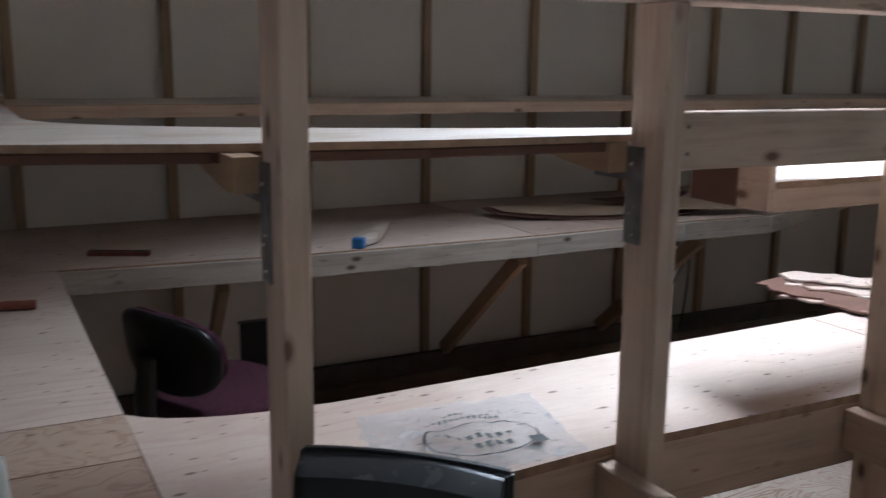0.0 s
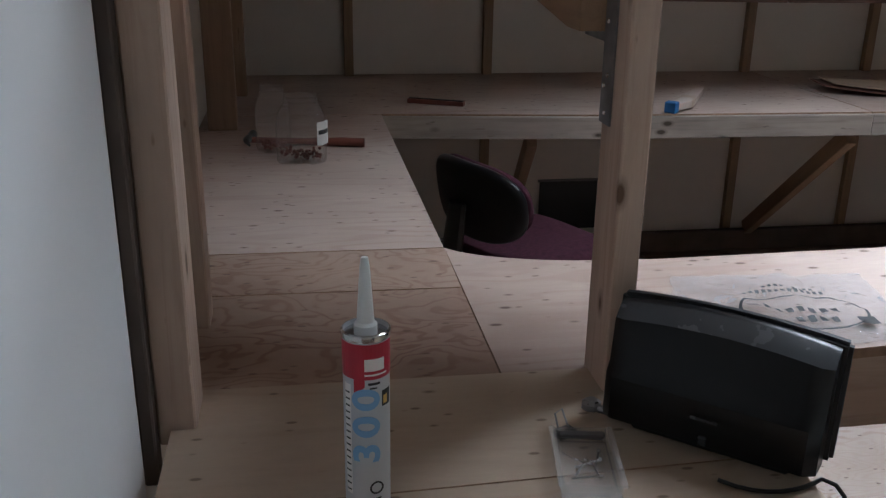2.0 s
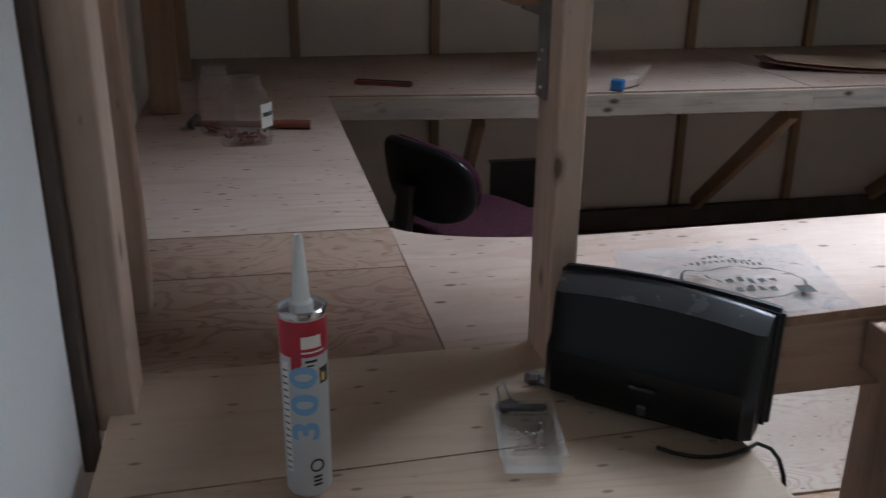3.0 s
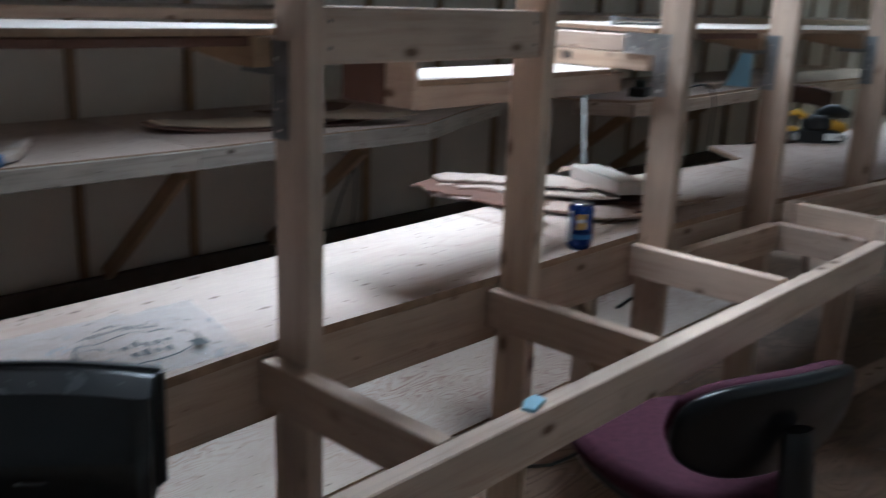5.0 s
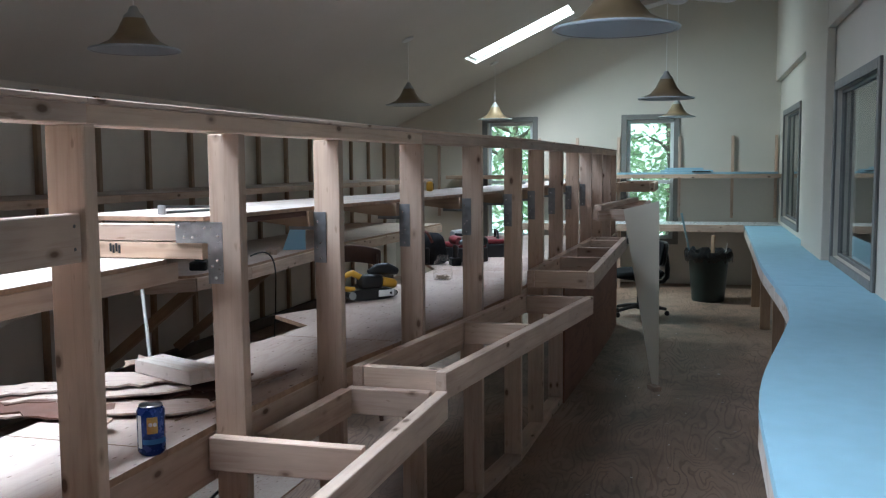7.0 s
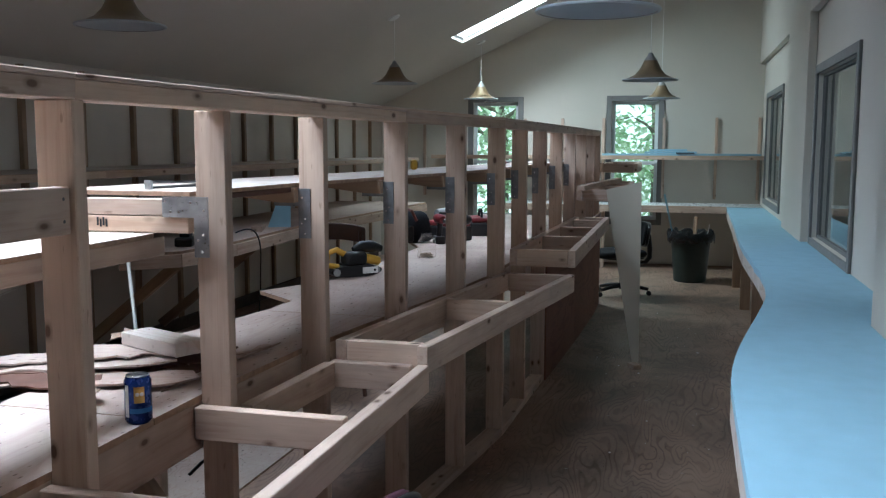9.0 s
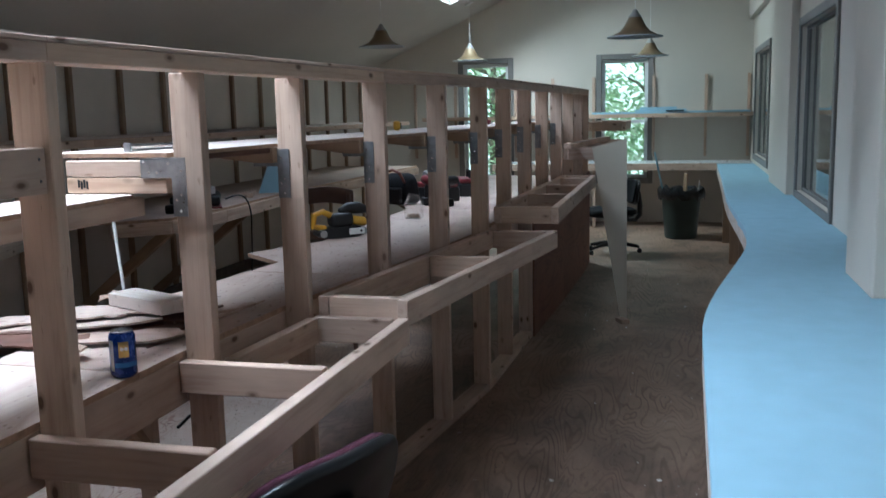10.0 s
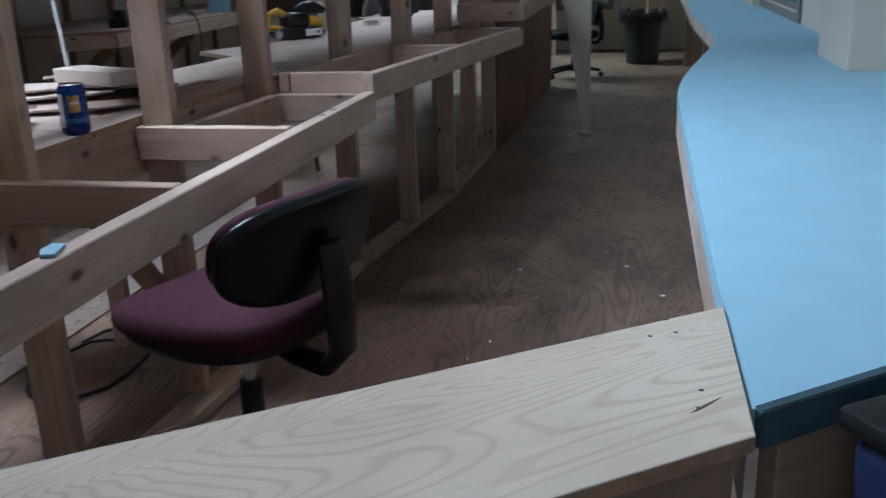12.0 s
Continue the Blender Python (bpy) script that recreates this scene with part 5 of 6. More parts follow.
can = thing("drink_can", "blue and gold drink can standing on the bench", "drink can", (1.99, 1.262, BENCH_Z))
CM = pose(1.968, 1.238, BENCH_Z)
part("body", bm_lathe([(0, 0.004), (0.022, 0.004), (0.0255, 0.0), (0.028, 0.002), (0.033, 0.010), (0.033, 0.108), (0.0275, 0.118)], 36), NAVY, can, "", CM, True)
part("lid", bm_lathe([(0.0275, 0.118), (0.0285, 0.1205), (0.0272, 0.1215), (0.0255, 0.117), (0, 0.117)], 36), STEEL, can, "aluminium lid", CM, True)
part("print_patch", wrap(0.0333, 196, 240, 0.056, 0.096, 10), GOLD, can, "gold printed patch", CM)
part("print_band", wrap(0.03335, 175, 285, 0.030, 0.042, 12), BLUE_TAPE, can, "lighter blue band", CM)
part("print_bar", wrap(0.0334, 150, 172, 0.02, 0.10, 4), PAPER, can, "pale strip of print", CM)
for a, z in ((210, 0.078), (228, 0.078)):
    part("print_dot", bm_lathe([(0, 0.0008), (0.004, 0.0006), (0.005, 0), (0, 0)], 10), PAPER, can, "", CM @ pose(0.0334 * math.cos(radians(a)), 0.0334 * math.sin(radians(a)), z, 0, 90, a))

chip = thing("foam_chip", "small pale blue foam chip on the fascia board", "foam chip", (1.165, 0.775, 0.835))
part("chip", bm_slab([(-0.03, -0.012), (0.022, -0.016), (0.03, 0.006), (0.0, 0.016), (-0.028, 0.01)], 0, 0.007, 0.001), FOAM, chip, "", pose(1.153, 0.766, 0.840, 0, 0, 20))

POLE_X, POLE_Y = 2.9, 1.868
pole = thing("white_pole", "thin white plastic pole leaning behind the bench", "pole", (POLE_X, POLE_Y, 0))
part("pole", bm_tube([(POLE_X, POLE_Y - 0.09, 0.0), (POLE_X, POLE_Y + 0.01, 1.14)], 0.0065, 12), PAPER, pole, smooth=True)
part("pole_tip", bm_tube([(POLE_X, POLE_Y + 0.01, 1.14), (POLE_X, POLE_Y + 0.012, 1.16)], 0.010, 12), GREY_PL, pole, smooth=True)

# belt sander
sand = thing("belt_sander", "yellow and black belt sander on the bench", "belt sander", (4.48, 1.60, BENCH_Z))
SM = pose(4.49, 1.60, BENCH_Z, 0, 0, -44)
trk = bm_plate([(0.11 * c + 0.10 * (1 if c > 0 else -1) * 0.35, 0.031 + 0.03 * s) for c, s in [(math.cos(radians(a)), math.sin(radians(a))) for a in range(0, 360, 15)]], 0.075)
part("belt", trk, BLACK, sand, "black sanding belt", SM, True)
for sx in (-0.115, 0.115):
    part("roller", bm_lathe([(0, -0.041), (0.020, -0.041), (0.020, 0.041), (0, 0.041)], 18), GREY_PL, sand, "", SM @ pose(sx, 0, 0.031, 90, 0, 0), True)
part("side_plate", bm_box(0.09, 0.006, 0.034, bevel=0.003), PAPER, sand, "pale side cover", SM @ pose(0.075, -0.042, 0.033))
part("screw", bm_lathe([(0, 0.003), (0.006, 0.002), (0.007, 0), (0, 0)], 10), BLACK, sand, "", SM @ pose(0.10, -0.045, 0.033, 90, 0, 0))
part("motor_housing", bm_box(0.13, 0.085, 0.075, bevel=0.025, seg=3), BLACK, sand, "", SM @ pose(0.0, 0, 0.095), True)
part("front_knob", bm_box(0.09, 0.07, 0.05, bevel=0.022, seg=3), YELLOW, sand, "", SM @ pose(0.105, 0, 0.082, 0, 14, 0), True)
part("handle", bm_tube([(-0.02, 0, 0.10), (-0.10, 0, 0.145), (-0.15, 0, 0.13), (-0.155, 0, 0.07), (-0.09, 0, 0.055)], 0.017, 10), YELLOW, sand, "yellow loop handle", SM, True)
part("dust_bag", bm_tube([(0.0, 0.01, 0.14), (0.05, 0.015, 0.152), (0.11, 0.02, 0.15), (0.17, 0.02, 0.135)], 0.03, 12, [0.014, 0.03, 0.034, 0.018]), BLACK, sand, "black cloth dust bag", SM, True)

# pile of tools behind
def tool_box(at, rz):
    t = thing("tool_box", "red plastic tool tray with black frame on the bench", "tool box", at)
    m = pose(*at, 0, 0, rz)
    part("tray", bm_box(0.34, 0.18, 0.10, (0, 0, 0.05), 0.012, 2), BLACK, t, "", m)
    part("red_lid", bm_box(0.32, 0.17, 0.035, (0, 0, 0.118), 0.012, 2), DARK_RED, t, "red lid", m)
    part("handle", bm_tube([(-0.08, 0, 0.13), (-0.07, 0, 0.19), (0.07, 0, 0.19), (0.08, 0, 0.13)], 0.010, 8), BLACK, t, "", m, True)
    return t


def cordless(at, rz, colour, name, label):
    t = thing(name, label, "power tool", at)
    m = pose(*at, 0, 0, rz)
    part("battery", bm_box(0.10, 0.07, 0.055, (0, 0, 0.0275), 0.01, 2), BLACK, t, "", m)
    part("grip", bm_tube([(0, 0, 0.05), (-0.01, 0, 0.10), (-0.02, 0, 0.15)], 0.02, 10), BLACK, t, "", m, True)
    part("motor", bm_tube([(-0.10, 0, 0.175), (-0.08, 0, 0.175), (0.04, 0, 0.175), (0.06, 0, 0.175)], 0.03, 14, [0.024, 0.033, 0.033, 0.026]), colour, t, "", m, True)
    part("chuck", bm_tube([(0.06, 0, 0.175), (0.10, 0, 0.175), (0.12, 0, 0.175)], 0.02, 12, [0.022, 0.02, 0.012]), DARK_STEEL, t, "", m, True)
    return t


tbag = thing("tool_bag", "black canvas tool bag with brown strap slumped on the bench", "tool bag", (6.2, 1.80, BENCH_Z))
TBM = pose(6.2, 1.79, BENCH_Z, 0, 0, 70)
bg = bm_box(0.26, 0.20, 0.22, (0, 0, 0.11), 0.05, 3)
for v in bg.verts:
    k = v.co.z / 0.22
    v.co.x *= 1 - 0.25 * k * k
    v.co.y *= 1 - 0.35 * k + 0.05 * math.sin(30 * v.co.x)
part("sack", bg, BLACK_CLOTH, tbag, "", TBM, True)
part("strap", bm_tube([(-0.09, 0.07, 0.16), (-0.07, 0.10, 0.23), (0.0, 0.09, 0.25), (0.07, 0.10, 0.22), (0.09, 0.08, 0.12), (0.10, 0.10, 0.02)], 0.010, 8), HICKORY, tbag, "brown strap", TBM, True)
part("pocket", bm_box(0.16, 0.03, 0.11, (0, 0.095, 0.07), 0.012, 2), BLACK, tbag, "", TBM)
tool_box((6.45, 1.60, BENCH_Z), 60)
tool_box((6.9, 1.45, BENCH_Z), 20)
cordless((6.15, 1.58, BENCH_Z), 30, DARK_RED, "cordless_drill", "red and black cordless drill standing on the bench")
cordless((6.05, 1.42, BENCH_Z), 140, BLACK, "cordless_drill", "black cordless drill standing on the bench")
cordless((6.75, 1.70, BENCH_Z), -20, GREY_PL, "cordless_drill", "grey cordless drill beside the red tool tray")
jig = thing("router_tool", "dark power tool with a black cord on the back bench", "power tool", (5.93, 3.13, BENCH_Z))
part("body", bm_box(0.20, 0.10, 0.07, (0, 0, 0.05), 0.02, 3), BLACK, jig, "", pose(5.93, 3.13, BENCH_Z, 0, 0, 30), True)
part("motor", bm_tube([(-0.12, 0, 0.06), (0.0, 0, 0.075), (0.10, 0, 0.07), (0.13, 0, 0.065)], 0.04, 14, [0.03, 0.04, 0.04, 0.025]), BLACK, jig, "", pose(5.98, 3.15, BENCH_Z, 0, 0, 20), True)
part("base_plate", bm_box(0.26, 0.12, 0.012, (0, 0, 0.006)), DARK_RED, jig, "", pose(5.93, 3.13, BENCH_Z, 0, 0, 30))
part("cord", bm_tube(bezier((6.01, 3.07, 0.91), (6.10, 2.99, 0.96), (6.18, 2.96, 0.93), (6.19, 2.96, 0.75), 10) + [(6.19, 2.97, 0.45), (6.20, 3.0, 0.2), (6.24, 3.1, 0.01)], 0.006, 6), BLACK, jig, "black cord", smooth=True)
part("top_block", bm_box(0.09, 0.07, 0.05, (0, 0, 0.125), 0.008, 2), PAPER, jig, "pale plastic top", pose(5.90, 3.13, BENCH_Z, 0, 0, 30))
chg = thing("charger", "black battery charger on the back bench", "charger", (5.55, 3.20, BENCH_Z))
part("body", bm_box(0.16, 0.12, 0.06, (0, 0, 0.03), 0.012, 2), BLACK, chg, "", pose(5.55, 3.20, BENCH_Z, 0, 0, 15))
part("battery", bm_box(0.09, 0.07, 0.05, (0, 0, 0.085), 0.012, 2), BIN_GREEN, chg, "", pose(5.55, 3.20, BENCH_Z, 0, 0, 15))
ply_b = thing("wood_block", "short pine offcut on the back bench", "wood block", (6.75, 3.25, BENCH_Z))
part("block", bm_box(0.30, 0.09, 0.038, (0, 0, 0.019), 0.002), PINE, ply_b, "", pose(6.75, 3.25, BENCH_Z, 0, 0, 20))
tri = thing("foam_offcut", "pale blue foam triangle standing on the back bench", "foam offcut", (7.1, 3.2, BENCH_Z))
part("foam", bm_plate([(-0.10, 0), (0.09, 0), (0.09, 0.30), (0.0, 0.27)], 0.03), FOAM, tri, "", pose(7.05, 3.20, BENCH_Z, 0, 0, -65))
tape = thing("tape_measure", "yellow and black tape measure on the upper shelf", "tape measure", (4.55, 1.29, SHELF_Z))
part("case", bm_box(0.06, 0.035, 0.05, (0, 0, 0.025), 0.012, 3), YELLOW, tape, "", pose(4.55, 1.29, SHELF_Z, 0, 0, 20), True)
part("clip", bm_box(0.04, 0.004, 0.03, (0, -0.0195, 0.025)), BLACK, tape, "", pose(4.55, 1.29, SHELF_Z, 0, 0, 20))
rt = thing("screwdriver", "red-handled screwdriver on the upper shelf", "screwdriver", (5.9, 1.1, SHELF_Z))
part("handle", bm_tube([(5.75, 1.08, SHELF_Z + 0.016), (5.87, 1.07, SHELF_Z + 0.016)], 0.015, 10), RED, rt, smooth=True)
part("blade", bm_tube([(5.87, 1.07, SHELF_Z + 0.016), (6.0, 1.06, SHELF_Z + 0.012)], 0.004, 8), STEEL, rt, smooth=True)

# wooden chair between the benches
wc = thing("wooden_chair", "red-brown wooden chair with curved back between the benches", "chair", (5.35, 2.05, 0))
WM = pose(5.35, 2.05, 0, 0, 0, 200)
WOODY = CHAIR_WOOD
part("seat", bm_box(0.42, 0.40, 0.03, (0, 0, 0.45), 0.012, 2), WOODY, wc, "", WM)
for x, y in ((-0.18, -0.17), (-0.18, 0.17), (0.18, -0.17), (0.18, 0.17)):
    part("leg", bm_tube([(x * 0.85, y * 0.85, 0.44), (x * 1.1, y * 1.1, 0)], 0.018, 8, [0.02, 0.014]), WOODY, wc, "", WM, True)
for y in (-0.17, 0.17):
    part("back_post", bm_tube([(-0.18, y, 0.46), (-0.23, y, 0.75), (-0.26, y, 0.98)], 0.017, 8), WOODY, wc, "", WM, True)
slat = bm_box(0.025, 0.40, 0.11, (0, 0, 0), 0.010, 2)
bmesh.ops.subdivide_edges(slat, edges=[e for e in slat.edges if e.calc_length() > 0.2], cuts=8)
for v in slat.verts:
    v.co.x -= 0.05 * (1 - (v.co.y / 0.2) ** 2)
    v.co.z += 0.03 * (1 - (v.co.y / 0.2) ** 2)
part("top_slat", slat, WOODY, wc, "curved top slat", WM @ pose(-0.255, 0, 0.95), True)
part("back_slat", bm_box(0.02, 0.34, 0.06, (-0.225, 0, 0.72), 0.008, 2), WOODY, wc, "", WM)

# black vent box on the wall under the bench, cable
vent = thing("wall_vent", "small square black opening in the wall under the bench", "vent", (1.10, Y_BACK - 0.02, 0.32))
part("panel", bm_box(0.28, 0.012, 0.235, (0, 0, 0), 0.002), BLACK, vent, "", pose(1.165, Y_BACK - 0.007, 0.233))
part("rim", bm_box(0.30, 0.008, 0.012, (0, 0, 0.122)), DARK_STEEL, vent, "", pose(1.165, Y_BACK - 0.007, 0.233))
cable = thing("wall_cable", "thin dark cables hanging on the wall below the bench", "cable", (3.62, Y_BACK - 0.03, 0))
part("cable", bm_tube(bezier((3.62, 3.98, 0.80), (3.60, 3.97, 0.6), (3.70, 3.95, 0.55), (3.62, 3.97, 0.02), 10), 0.006, 6), BLACK, cable, smooth=True)
part("cable", bm_tube(bezier((3.85, 3.98, 0.70), (3.80, 3.97, 0.55), (3.55, 3.95, 0.52), (3.45, 3.97, 0.02), 10), 0.006, 6), BLACK, cable, smooth=True)
part("clip", bm_box(0.05, 0.02, 0.03), GREY_PL, cable, "", pose(3.62, 4.005, 0.53))
loop = thing("extension_cord", "black extension cord looped on the floor under the bench", "cord", (2.4, 1.5, 0))
part("cord", bm_tube([(2.42 + 0.20 * math.cos(a) * (1 + 0.1 * a), 1.62 + 0.16 * math.sin(a), 0.008 + 0.004 * (k % 3)) for k, a in enumerate([0.35 * i for i in range(22)])], 0.006, 6), BLACK, loop, smooth=True)
part("cord_end", bm_tube(bezier((2.30, 1.30, 0.60), (2.50, 1.28, 0.66), (2.62, 1.30, 0.58), (2.34, 1.32, 0.44), 10), 0.005, 6), BLACK, loop, smooth=True)


# pendant lamps
def pendant(x, y, zr):
    t = thing("pendant_lamp", "bell-shaped bronze pendant lamp with pale rim, unlit", "pendant lamp", (x, y, zr), group="pendant lamps")
    out = [(0.212, 0.0), (0.214, 0.006), (0.175, 0.018), (0.12, 0.045), (0.085, 0.085), (0.062, 0.130), (0.05, 0.155)]
    part("shade", bm_lathe(out + [(r - 0.004, z - 0.002) for r, z in out[::-1]][:-1] + [(0.205, 0.0)], 40), AMBER, t, "", pose(x, y, zr), True)
    part("inner_shade", bm_lathe([(0.2045, 0.0005), (0.168, 0.013), (0.114, 0.040), (0.079, 0.080), (0.056, 0.125), (0, 0.125)], 36), SHADE_IN, t, "pale enamel inside", pose(x, y, zr), True)
    part("rim", bm_lathe([(0.205, -0.001), (0.216, -0.001), (0.218, 0.004), (0.214, 0.008), (0.205, 0.004)], 40), SHADE_IN, t, "pale rim", pose(x, y, zr), True)
    part("cap", bm_lathe([(0.052, 0.150), (0.048, 0.165), (0.028, 0.185), (0.018, 0.21), (0.008, 0.215), (0, 0.215)], 24), GREY_PL, t, "", pose(x, y, zr), True)
    part("rod", bm_tube([(x, y, zr + 0.21), (x, y, ceil_z(y) - 0.01)], 0.003, 8), PAPER, t, "", None, True)
    part("ceiling_rose", bm_lathe([(0, 0), (0.055, 0), (0.06, 0.012), (0.0, 0.03)], 24), PAPER, t, "", pose(x, y, ceil_z(y) - 0.022, TILT_UP, 0, 0), True)
    return t


for x, y, z in ((3.30, 0.255, 2.005), (7.50, 0.218, 2.055), (11.3, 0.215, 2.10), (4.02, 2.62, 2.115), (8.38, 2.61, 2.12), (11.35, 2.42, 2.12)):
    pendant(x, y, z)

fan = thing("ceiling_fan", "white ceiling fan hanging under the ridge", "ceiling fan", (8.2, -0.25, 2.9))
FX, FY, FZ = 8.2, 0.16, 2.90
part("motor", bm_lathe([(0, 0), (0.06, 0), (0.10, 0.03), (0.10, 0.09), (0.05, 0.12), (0, 0.12)], 24), PAPER, fan, "", pose(FX, FY, FZ), True)
part("rod", bm_tube([(FX, FY, FZ + 0.12), (FX, FY, ceil_z(FY))], 0.012, 8), PAPER, fan, smooth=True)
for k in range(4):
    part("blade", bm_slab([(0.12, -0.03), (0.2, -0.055), (0.55, -0.065), (0.57, 0.0), (0.55, 0.065), (0.2, 0.055), (0.12, 0.03)], 0.045, 0.052), PAPER, fan, "", pose(FX, FY, FZ, 0, 0, 90 * k + 35))

# bin, sticks, panel, foam slabs, bucket
trash = thing("waste_bin", "dark green round bin with black liner and sticks", "waste bin", (10.78, -0.17, 0))
part("bin", bm_lathe([(0, 0.0), (0.17, 0.0), (0.18, 0.01), (0.225, 0.54), (0.235, 0.55), (0.225, 0.56), (0.215, 0.54), (0.175, 0.02), (0, 0.02)], 32), BIN_GREEN, trash, "", pose(10.78, -0.17, 0), True)
liner = bm_lathe([(0.20, 0.50), (0.222, 0.57), (0.25, 0.575), (0.27, 0.53), (0.262, 0.47), (0.255, 0.46)], 40)
for v in liner.verts:
    a = math.atan2(v.co.y, v.co.x)
    v.co.z += 0.02 * math.sin(9 * a) + 0.015 * math.sin(17 * a + 1)
    v.co.x *= 1 + 0.03 * math.sin(13 * a)
part("liner", liner, BAG_BLACK, trash, "black bin liner folded over the rim", pose(10.78, -0.17, 0), True)
fs = thing("foam_strip", "long pale blue foam strip standing in the bin", "foam strip", (10.8, 0.0, 0.3))
board("strip", (10.80, -0.06, 0.10), (10.78, 0.135, 0.99), 0.03, 0.02, FOAM, fs, bevel=0)
ws = thing("wood_stick", "dark wooden stick standing in the bin", "stick", (10.8, -0.2, 0.3))
board("stick", (10.80, -0.20, 0.10), (10.82, -0.22, 0.74), 0.05, 0.02, STRIP, ws)
ws2 = thing("paint_stirrer", "pale stirring stick in the bin", "stick", (10.8, -0.35, 0.3))
board("stick", (10.78, -0.30, 0.2), (10.76, -0.37, 0.66), 0.025, 0.005, PAPER, ws2, bevel=0)

pan = thing("tapered_panel", "long tapered off-white panel leaning against the shelf frame", "panel", (6.45, 0.26, 0))
tp = bmesh.new()
quad = [(6.46, 0.250, 0.0), (6.46, 0.210, 0.0), (6.62, 0.225, 1.29), (6.62, 0.472, 1.23)]
a = [tp.verts.new(p) for p in quad]
b = [tp.verts.new((p[0] + 0.012, p[1], p[2])) for p in quad]
tp.faces.new(a), tp.faces.new(b[::-1])
for k in range(4):
    tp.faces.new((a[k], b[k], b[(k + 1) % 4], a[(k + 1) % 4]))
bmesh.ops.recalc_face_normals(tp, faces=tp.faces)
part("panel", tp, PANEL, pan)
foot = thing("wood_block", "small wood block under the leaning panel", "wood block", (6.42, 0.27, 0))
part("block", bm_box(0.10, 0.06, 0.03, (0, 0, 0.015), 0.002), PINE, foot, "", pose(6.40, 0.235, 0, 0, 0, 30))
for k, (y0, y1, z, x) in enumerate(((-0.98, 0.95, 1.419, 11.9), (-0.22, 0.42, 1.446, 11.93), (-0.10, 0.36, 1.474, 11.96))):
    f = thing("foam_slab", "pale blue foam board lying on the end shelf", "foam board", (x + 0.1, (y0 + y1) / 2, z), group="foam boards")
    part("foam", bm_box(0.20 - 0.03 * k, y1 - y0, 0.025, bevel=0.002), FOAM, f, "", pose(x + 0.08, (y0 + y1) / 2, z + 0.013, 0, 0, 1.5 * k))
dk = thing("utility_knife", "dark tool lying on the end shelf", "tool", (11.88, -0.1, 1.445))
part("body", bm_box(0.03, 0.22, 0.015, bevel=0.004), BLACK, dk, "", pose(11.87, -0.08, 1.4525))
lum = thing("loose_lumber", "short pine length lying on a shelf frame", "lumber", (7.7, 0.6, 1.205))
board("length", (6.98, 0.69, 1.2245), (8.7, 0.52, 1.2245), 0.06, 0.038, PINE, lum)

clad = thing("base_panel", "dark red-brown plywood panel closing the partition base", "panel", (7.4, 0.7, 0))
for i in (10, 12, 14):
    (xa, ya), (xb, yb) = POSTS[i], POSTS[min(i + 2, 15)]
    board("sheet", (xa + 0.02, ya - 0.009, 0.45), (xb + 0.016, yb - 0.009, 0.45), 0.012, 0.90, PLY_BASE, clad, bevel=0)

bucket = thing("storage_tub", "grey-lidded plastic tub with navy sides below the foam counter end", "tub", (0.87, -0.525, 0))
UM = pose(0.846, -0.508, 0, 0, 0, -56)
tb = bm_box(0.34, 0.28, 0.790, bevel=0.03, seg=3)
for v in tb.verts:
    f = 0.86 + 0.14 * (v.co.z / 0.790 + 0.5)
    v.co.x *= f
    v.co.y *= f
part("tub", tb, NAVY_PL, bucket, "", UM @ pose(0, 0, 0.396), True)
part("rim", bm_box(0.355, 0.295, 0.026, bevel=0.011, seg=2), BLACK, bucket, "dark rim", UM @ pose(0, 0, 0.800), True)
part("lid", pad(0.158, 0.128, 0.014, 5.0, 0.006), GREY_PL, bucket, "scuffed grey lid", UM @ pose(0, 0, 0.818), True)
part("lid_grip", bm_box(0.10, 0.02, 0.008, bevel=0.003), GREY_PL, bucket, "", UM @ pose(0, 0, 0.829))

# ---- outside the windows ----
# Emissive panel: its glow imitates daylit haze and greenery in the distance.
GLOW, gnt, gb = material("glowing_distance", 1.0)
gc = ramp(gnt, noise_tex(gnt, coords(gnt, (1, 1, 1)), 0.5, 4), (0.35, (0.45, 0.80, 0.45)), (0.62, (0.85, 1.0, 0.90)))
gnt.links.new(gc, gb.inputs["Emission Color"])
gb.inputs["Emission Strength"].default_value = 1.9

haze = tagged(box('backdrop', (30.0, -28, -0.8), (30.1, 34, 18), GLOW), 'glowing pale green panel standing in for hazy greenery and sky beyond the trees', 'backdrop', kind='structure')
ground = tagged(box("ground", (12.6, -30, -0.9), (60, 34, -0.8), GRASS), "grass outside the windows", "grass", kind="structure")


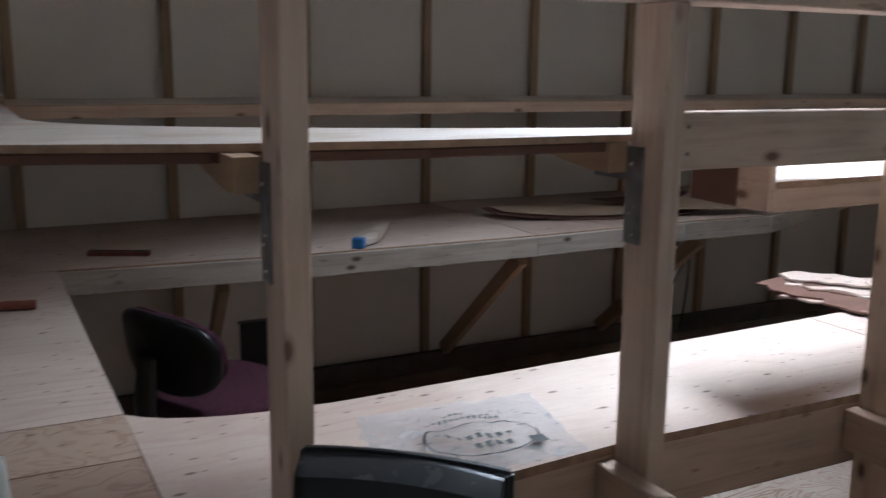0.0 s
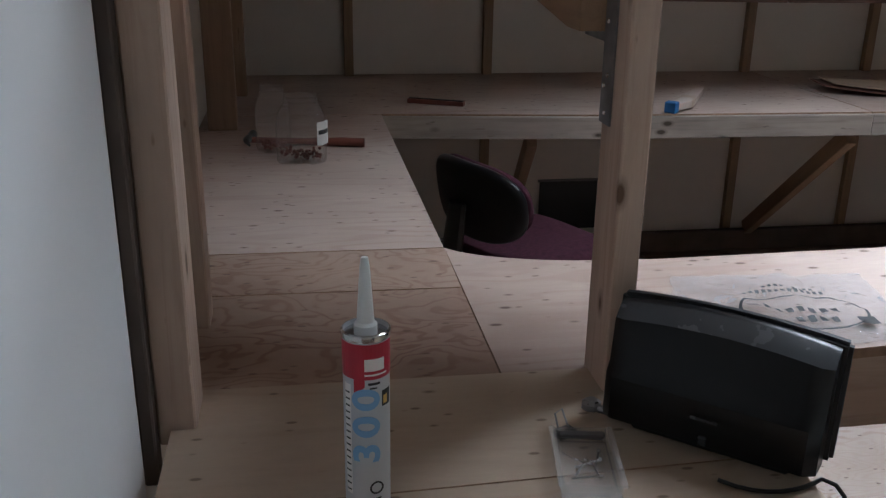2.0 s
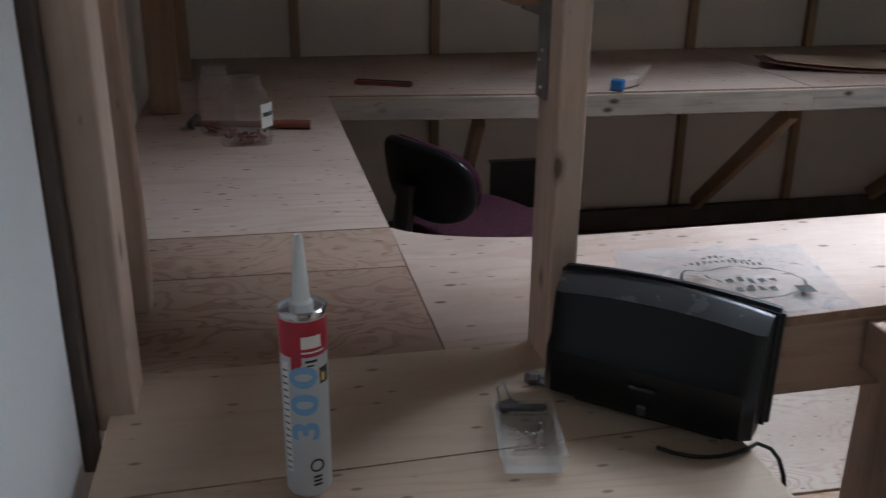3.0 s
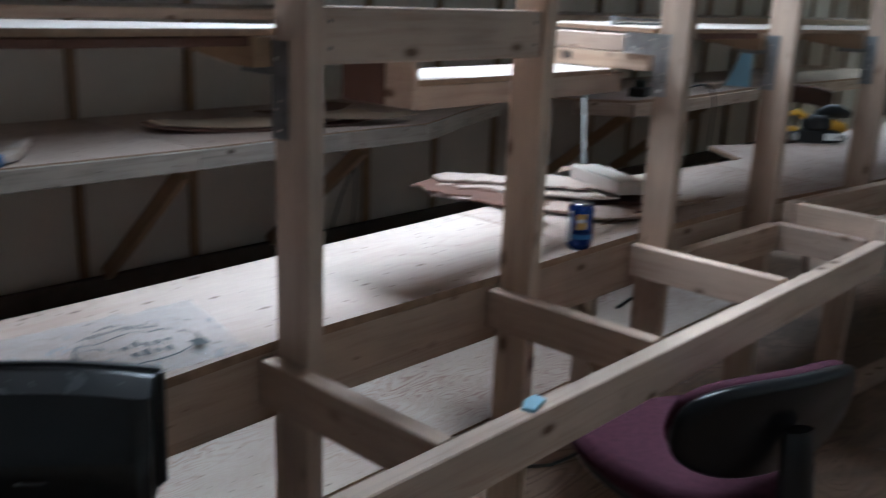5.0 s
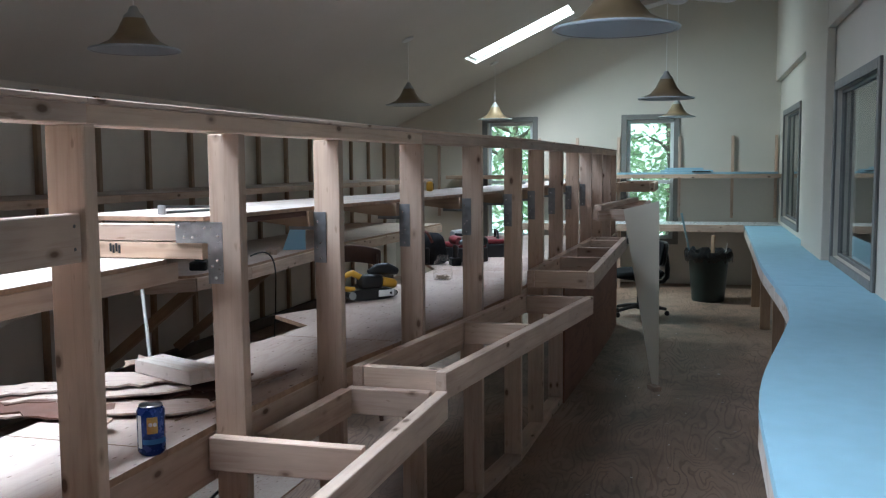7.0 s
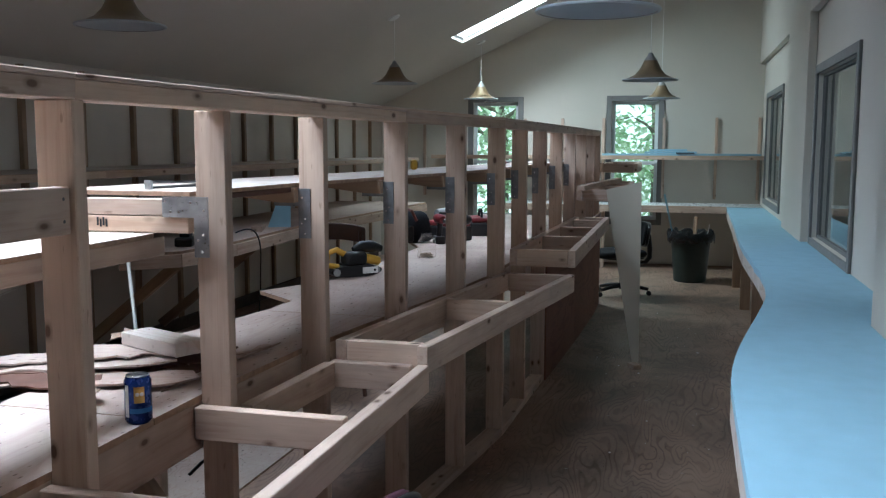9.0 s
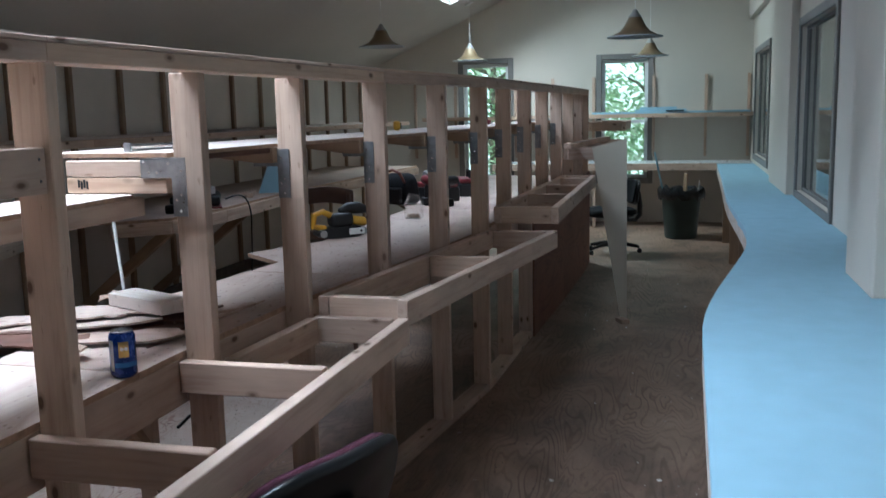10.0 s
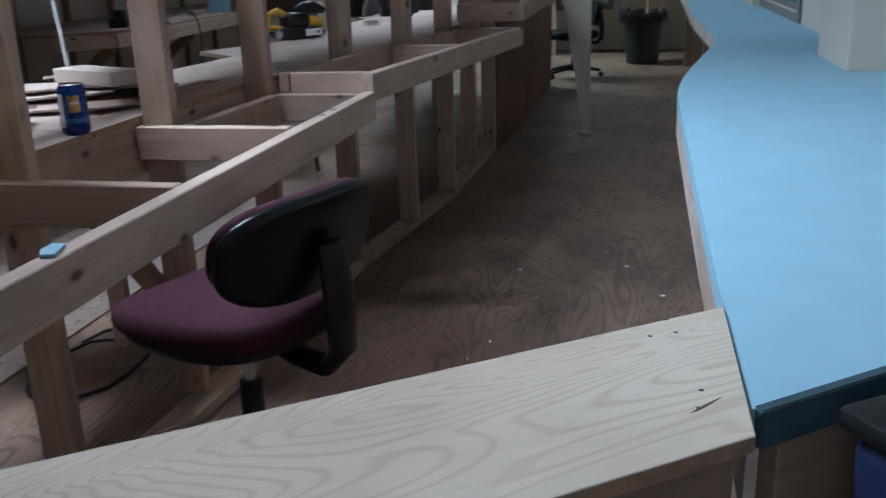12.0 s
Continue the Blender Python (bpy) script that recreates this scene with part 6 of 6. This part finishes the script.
def tree(x, y, h, r, seed, n):
    rnd = random.Random(seed)
    t = thing("tree", "leafy broad-leaved tree outside the windows", "tree", (x, y, -0.8), group="trees")
    part("trunk", bm_tube([(x, y, -0.8), (x + 0.1, y, h * 0.4), (x - 0.05, y + 0.1, h * 0.75), (x, y, h)], 0.12, 8, [0.16, 0.12, 0.08, 0.03]), BARK, t, smooth=True)
    for k in range(7):
        z0 = h * rnd.uniform(0.15, 0.8)
        a = rnd.uniform(0, 6.28)
        part("limb", bm_tube([(x, y, z0), (x + 0.5 * r * math.cos(a), y + 0.5 * r * math.sin(a), z0 + 0.25), (x + r * 0.9 * math.cos(a), y + 0.9 * r * math.sin(a), z0 + 0.35)], 0.03, 6, [0.05, 0.03, 0.01]), BARK, t, smooth=True)
    verts, faces = [], []
    centres = [(rnd.uniform(-1, 1) * r, rnd.uniform(-1, 1) * r, rnd.uniform(-0.2, h)) for _ in range(60)]
    for k in range(n):
        c = rnd.choice(centres)
        p = Vector((x + c[0] + rnd.gauss(0, 0.3), y + c[1] + rnd.gauss(0, 0.3), c[2] + rnd.gauss(0, 0.28)))
        e = Euler((rnd.uniform(-0.9, 0.9), rnd.uniform(-0.9, 0.9), rnd.uniform(0, 6.28)))
        s = rnd.uniform(0.045, 0.10)
        i = len(verts)
        for q in ((-1, 0, 0), (-0.3, 0.5, 0.08), (0.6, 0.42, 0.05), (1.2, 0, -0.1), (0.6, -0.42, 0.05), (-0.3, -0.5, 0.08)):
            w = Vector(q) * s
            w.rotate(e)
            verts.append(tuple(p + w))
        faces += [(i, i + 1, i + 2, i + 3), (i, i + 3, i + 4, i + 5)]
    me = bpy.data.meshes.new("crown")
    me.from_pydata(verts, [], faces)
    me.materials.append(LEAF)
    tagged(place(new("crown", me), t, Matrix.Identity(4)), kind="stuff")
    return t


for k, (x, y, h, r) in enumerate(((18.4, 0.4, 3.6, 1.5), (18.9, 3.6, 3.8, 1.6), (20.6, 2.0, 4.6, 2.0), (20.2, 5.4, 4.4, 1.8), (20.4, -1.4, 4.4, 1.8))):
    tree(x, y, h, r, k + 1, 2800)

# small pale crumbs on the floor
rnd = random.Random(5)
verts, faces = [], []
for k in range(46):
    x, y = rnd.uniform(2.2, 9.0), rnd.uniform(-0.25, 0.55)
    s, a, i = 0.003 + 0.012 * rnd.random() ** 3, rnd.uniform(0, 6.28), len(verts)
    for q in range(5):
        verts.append((x + s * rnd.uniform(0.6, 1.3) * math.cos(a + q * 1.257), y + s * rnd.uniform(0.4, 1.0) * math.sin(a + q * 1.257), 0.001))
    verts.append((x, y, 0.004))
    faces += [(i + q, i + (q + 1) % 5, i + 5) for q in range(5)]
me = bpy.data.meshes.new("floor_crumbs")
me.from_pydata(verts, [], faces)
me.materials.append(PAPER)
tagged(new("floor_crumbs", me), "pale foam and paper crumbs scattered on the floor", "crumbs", kind="stuff")
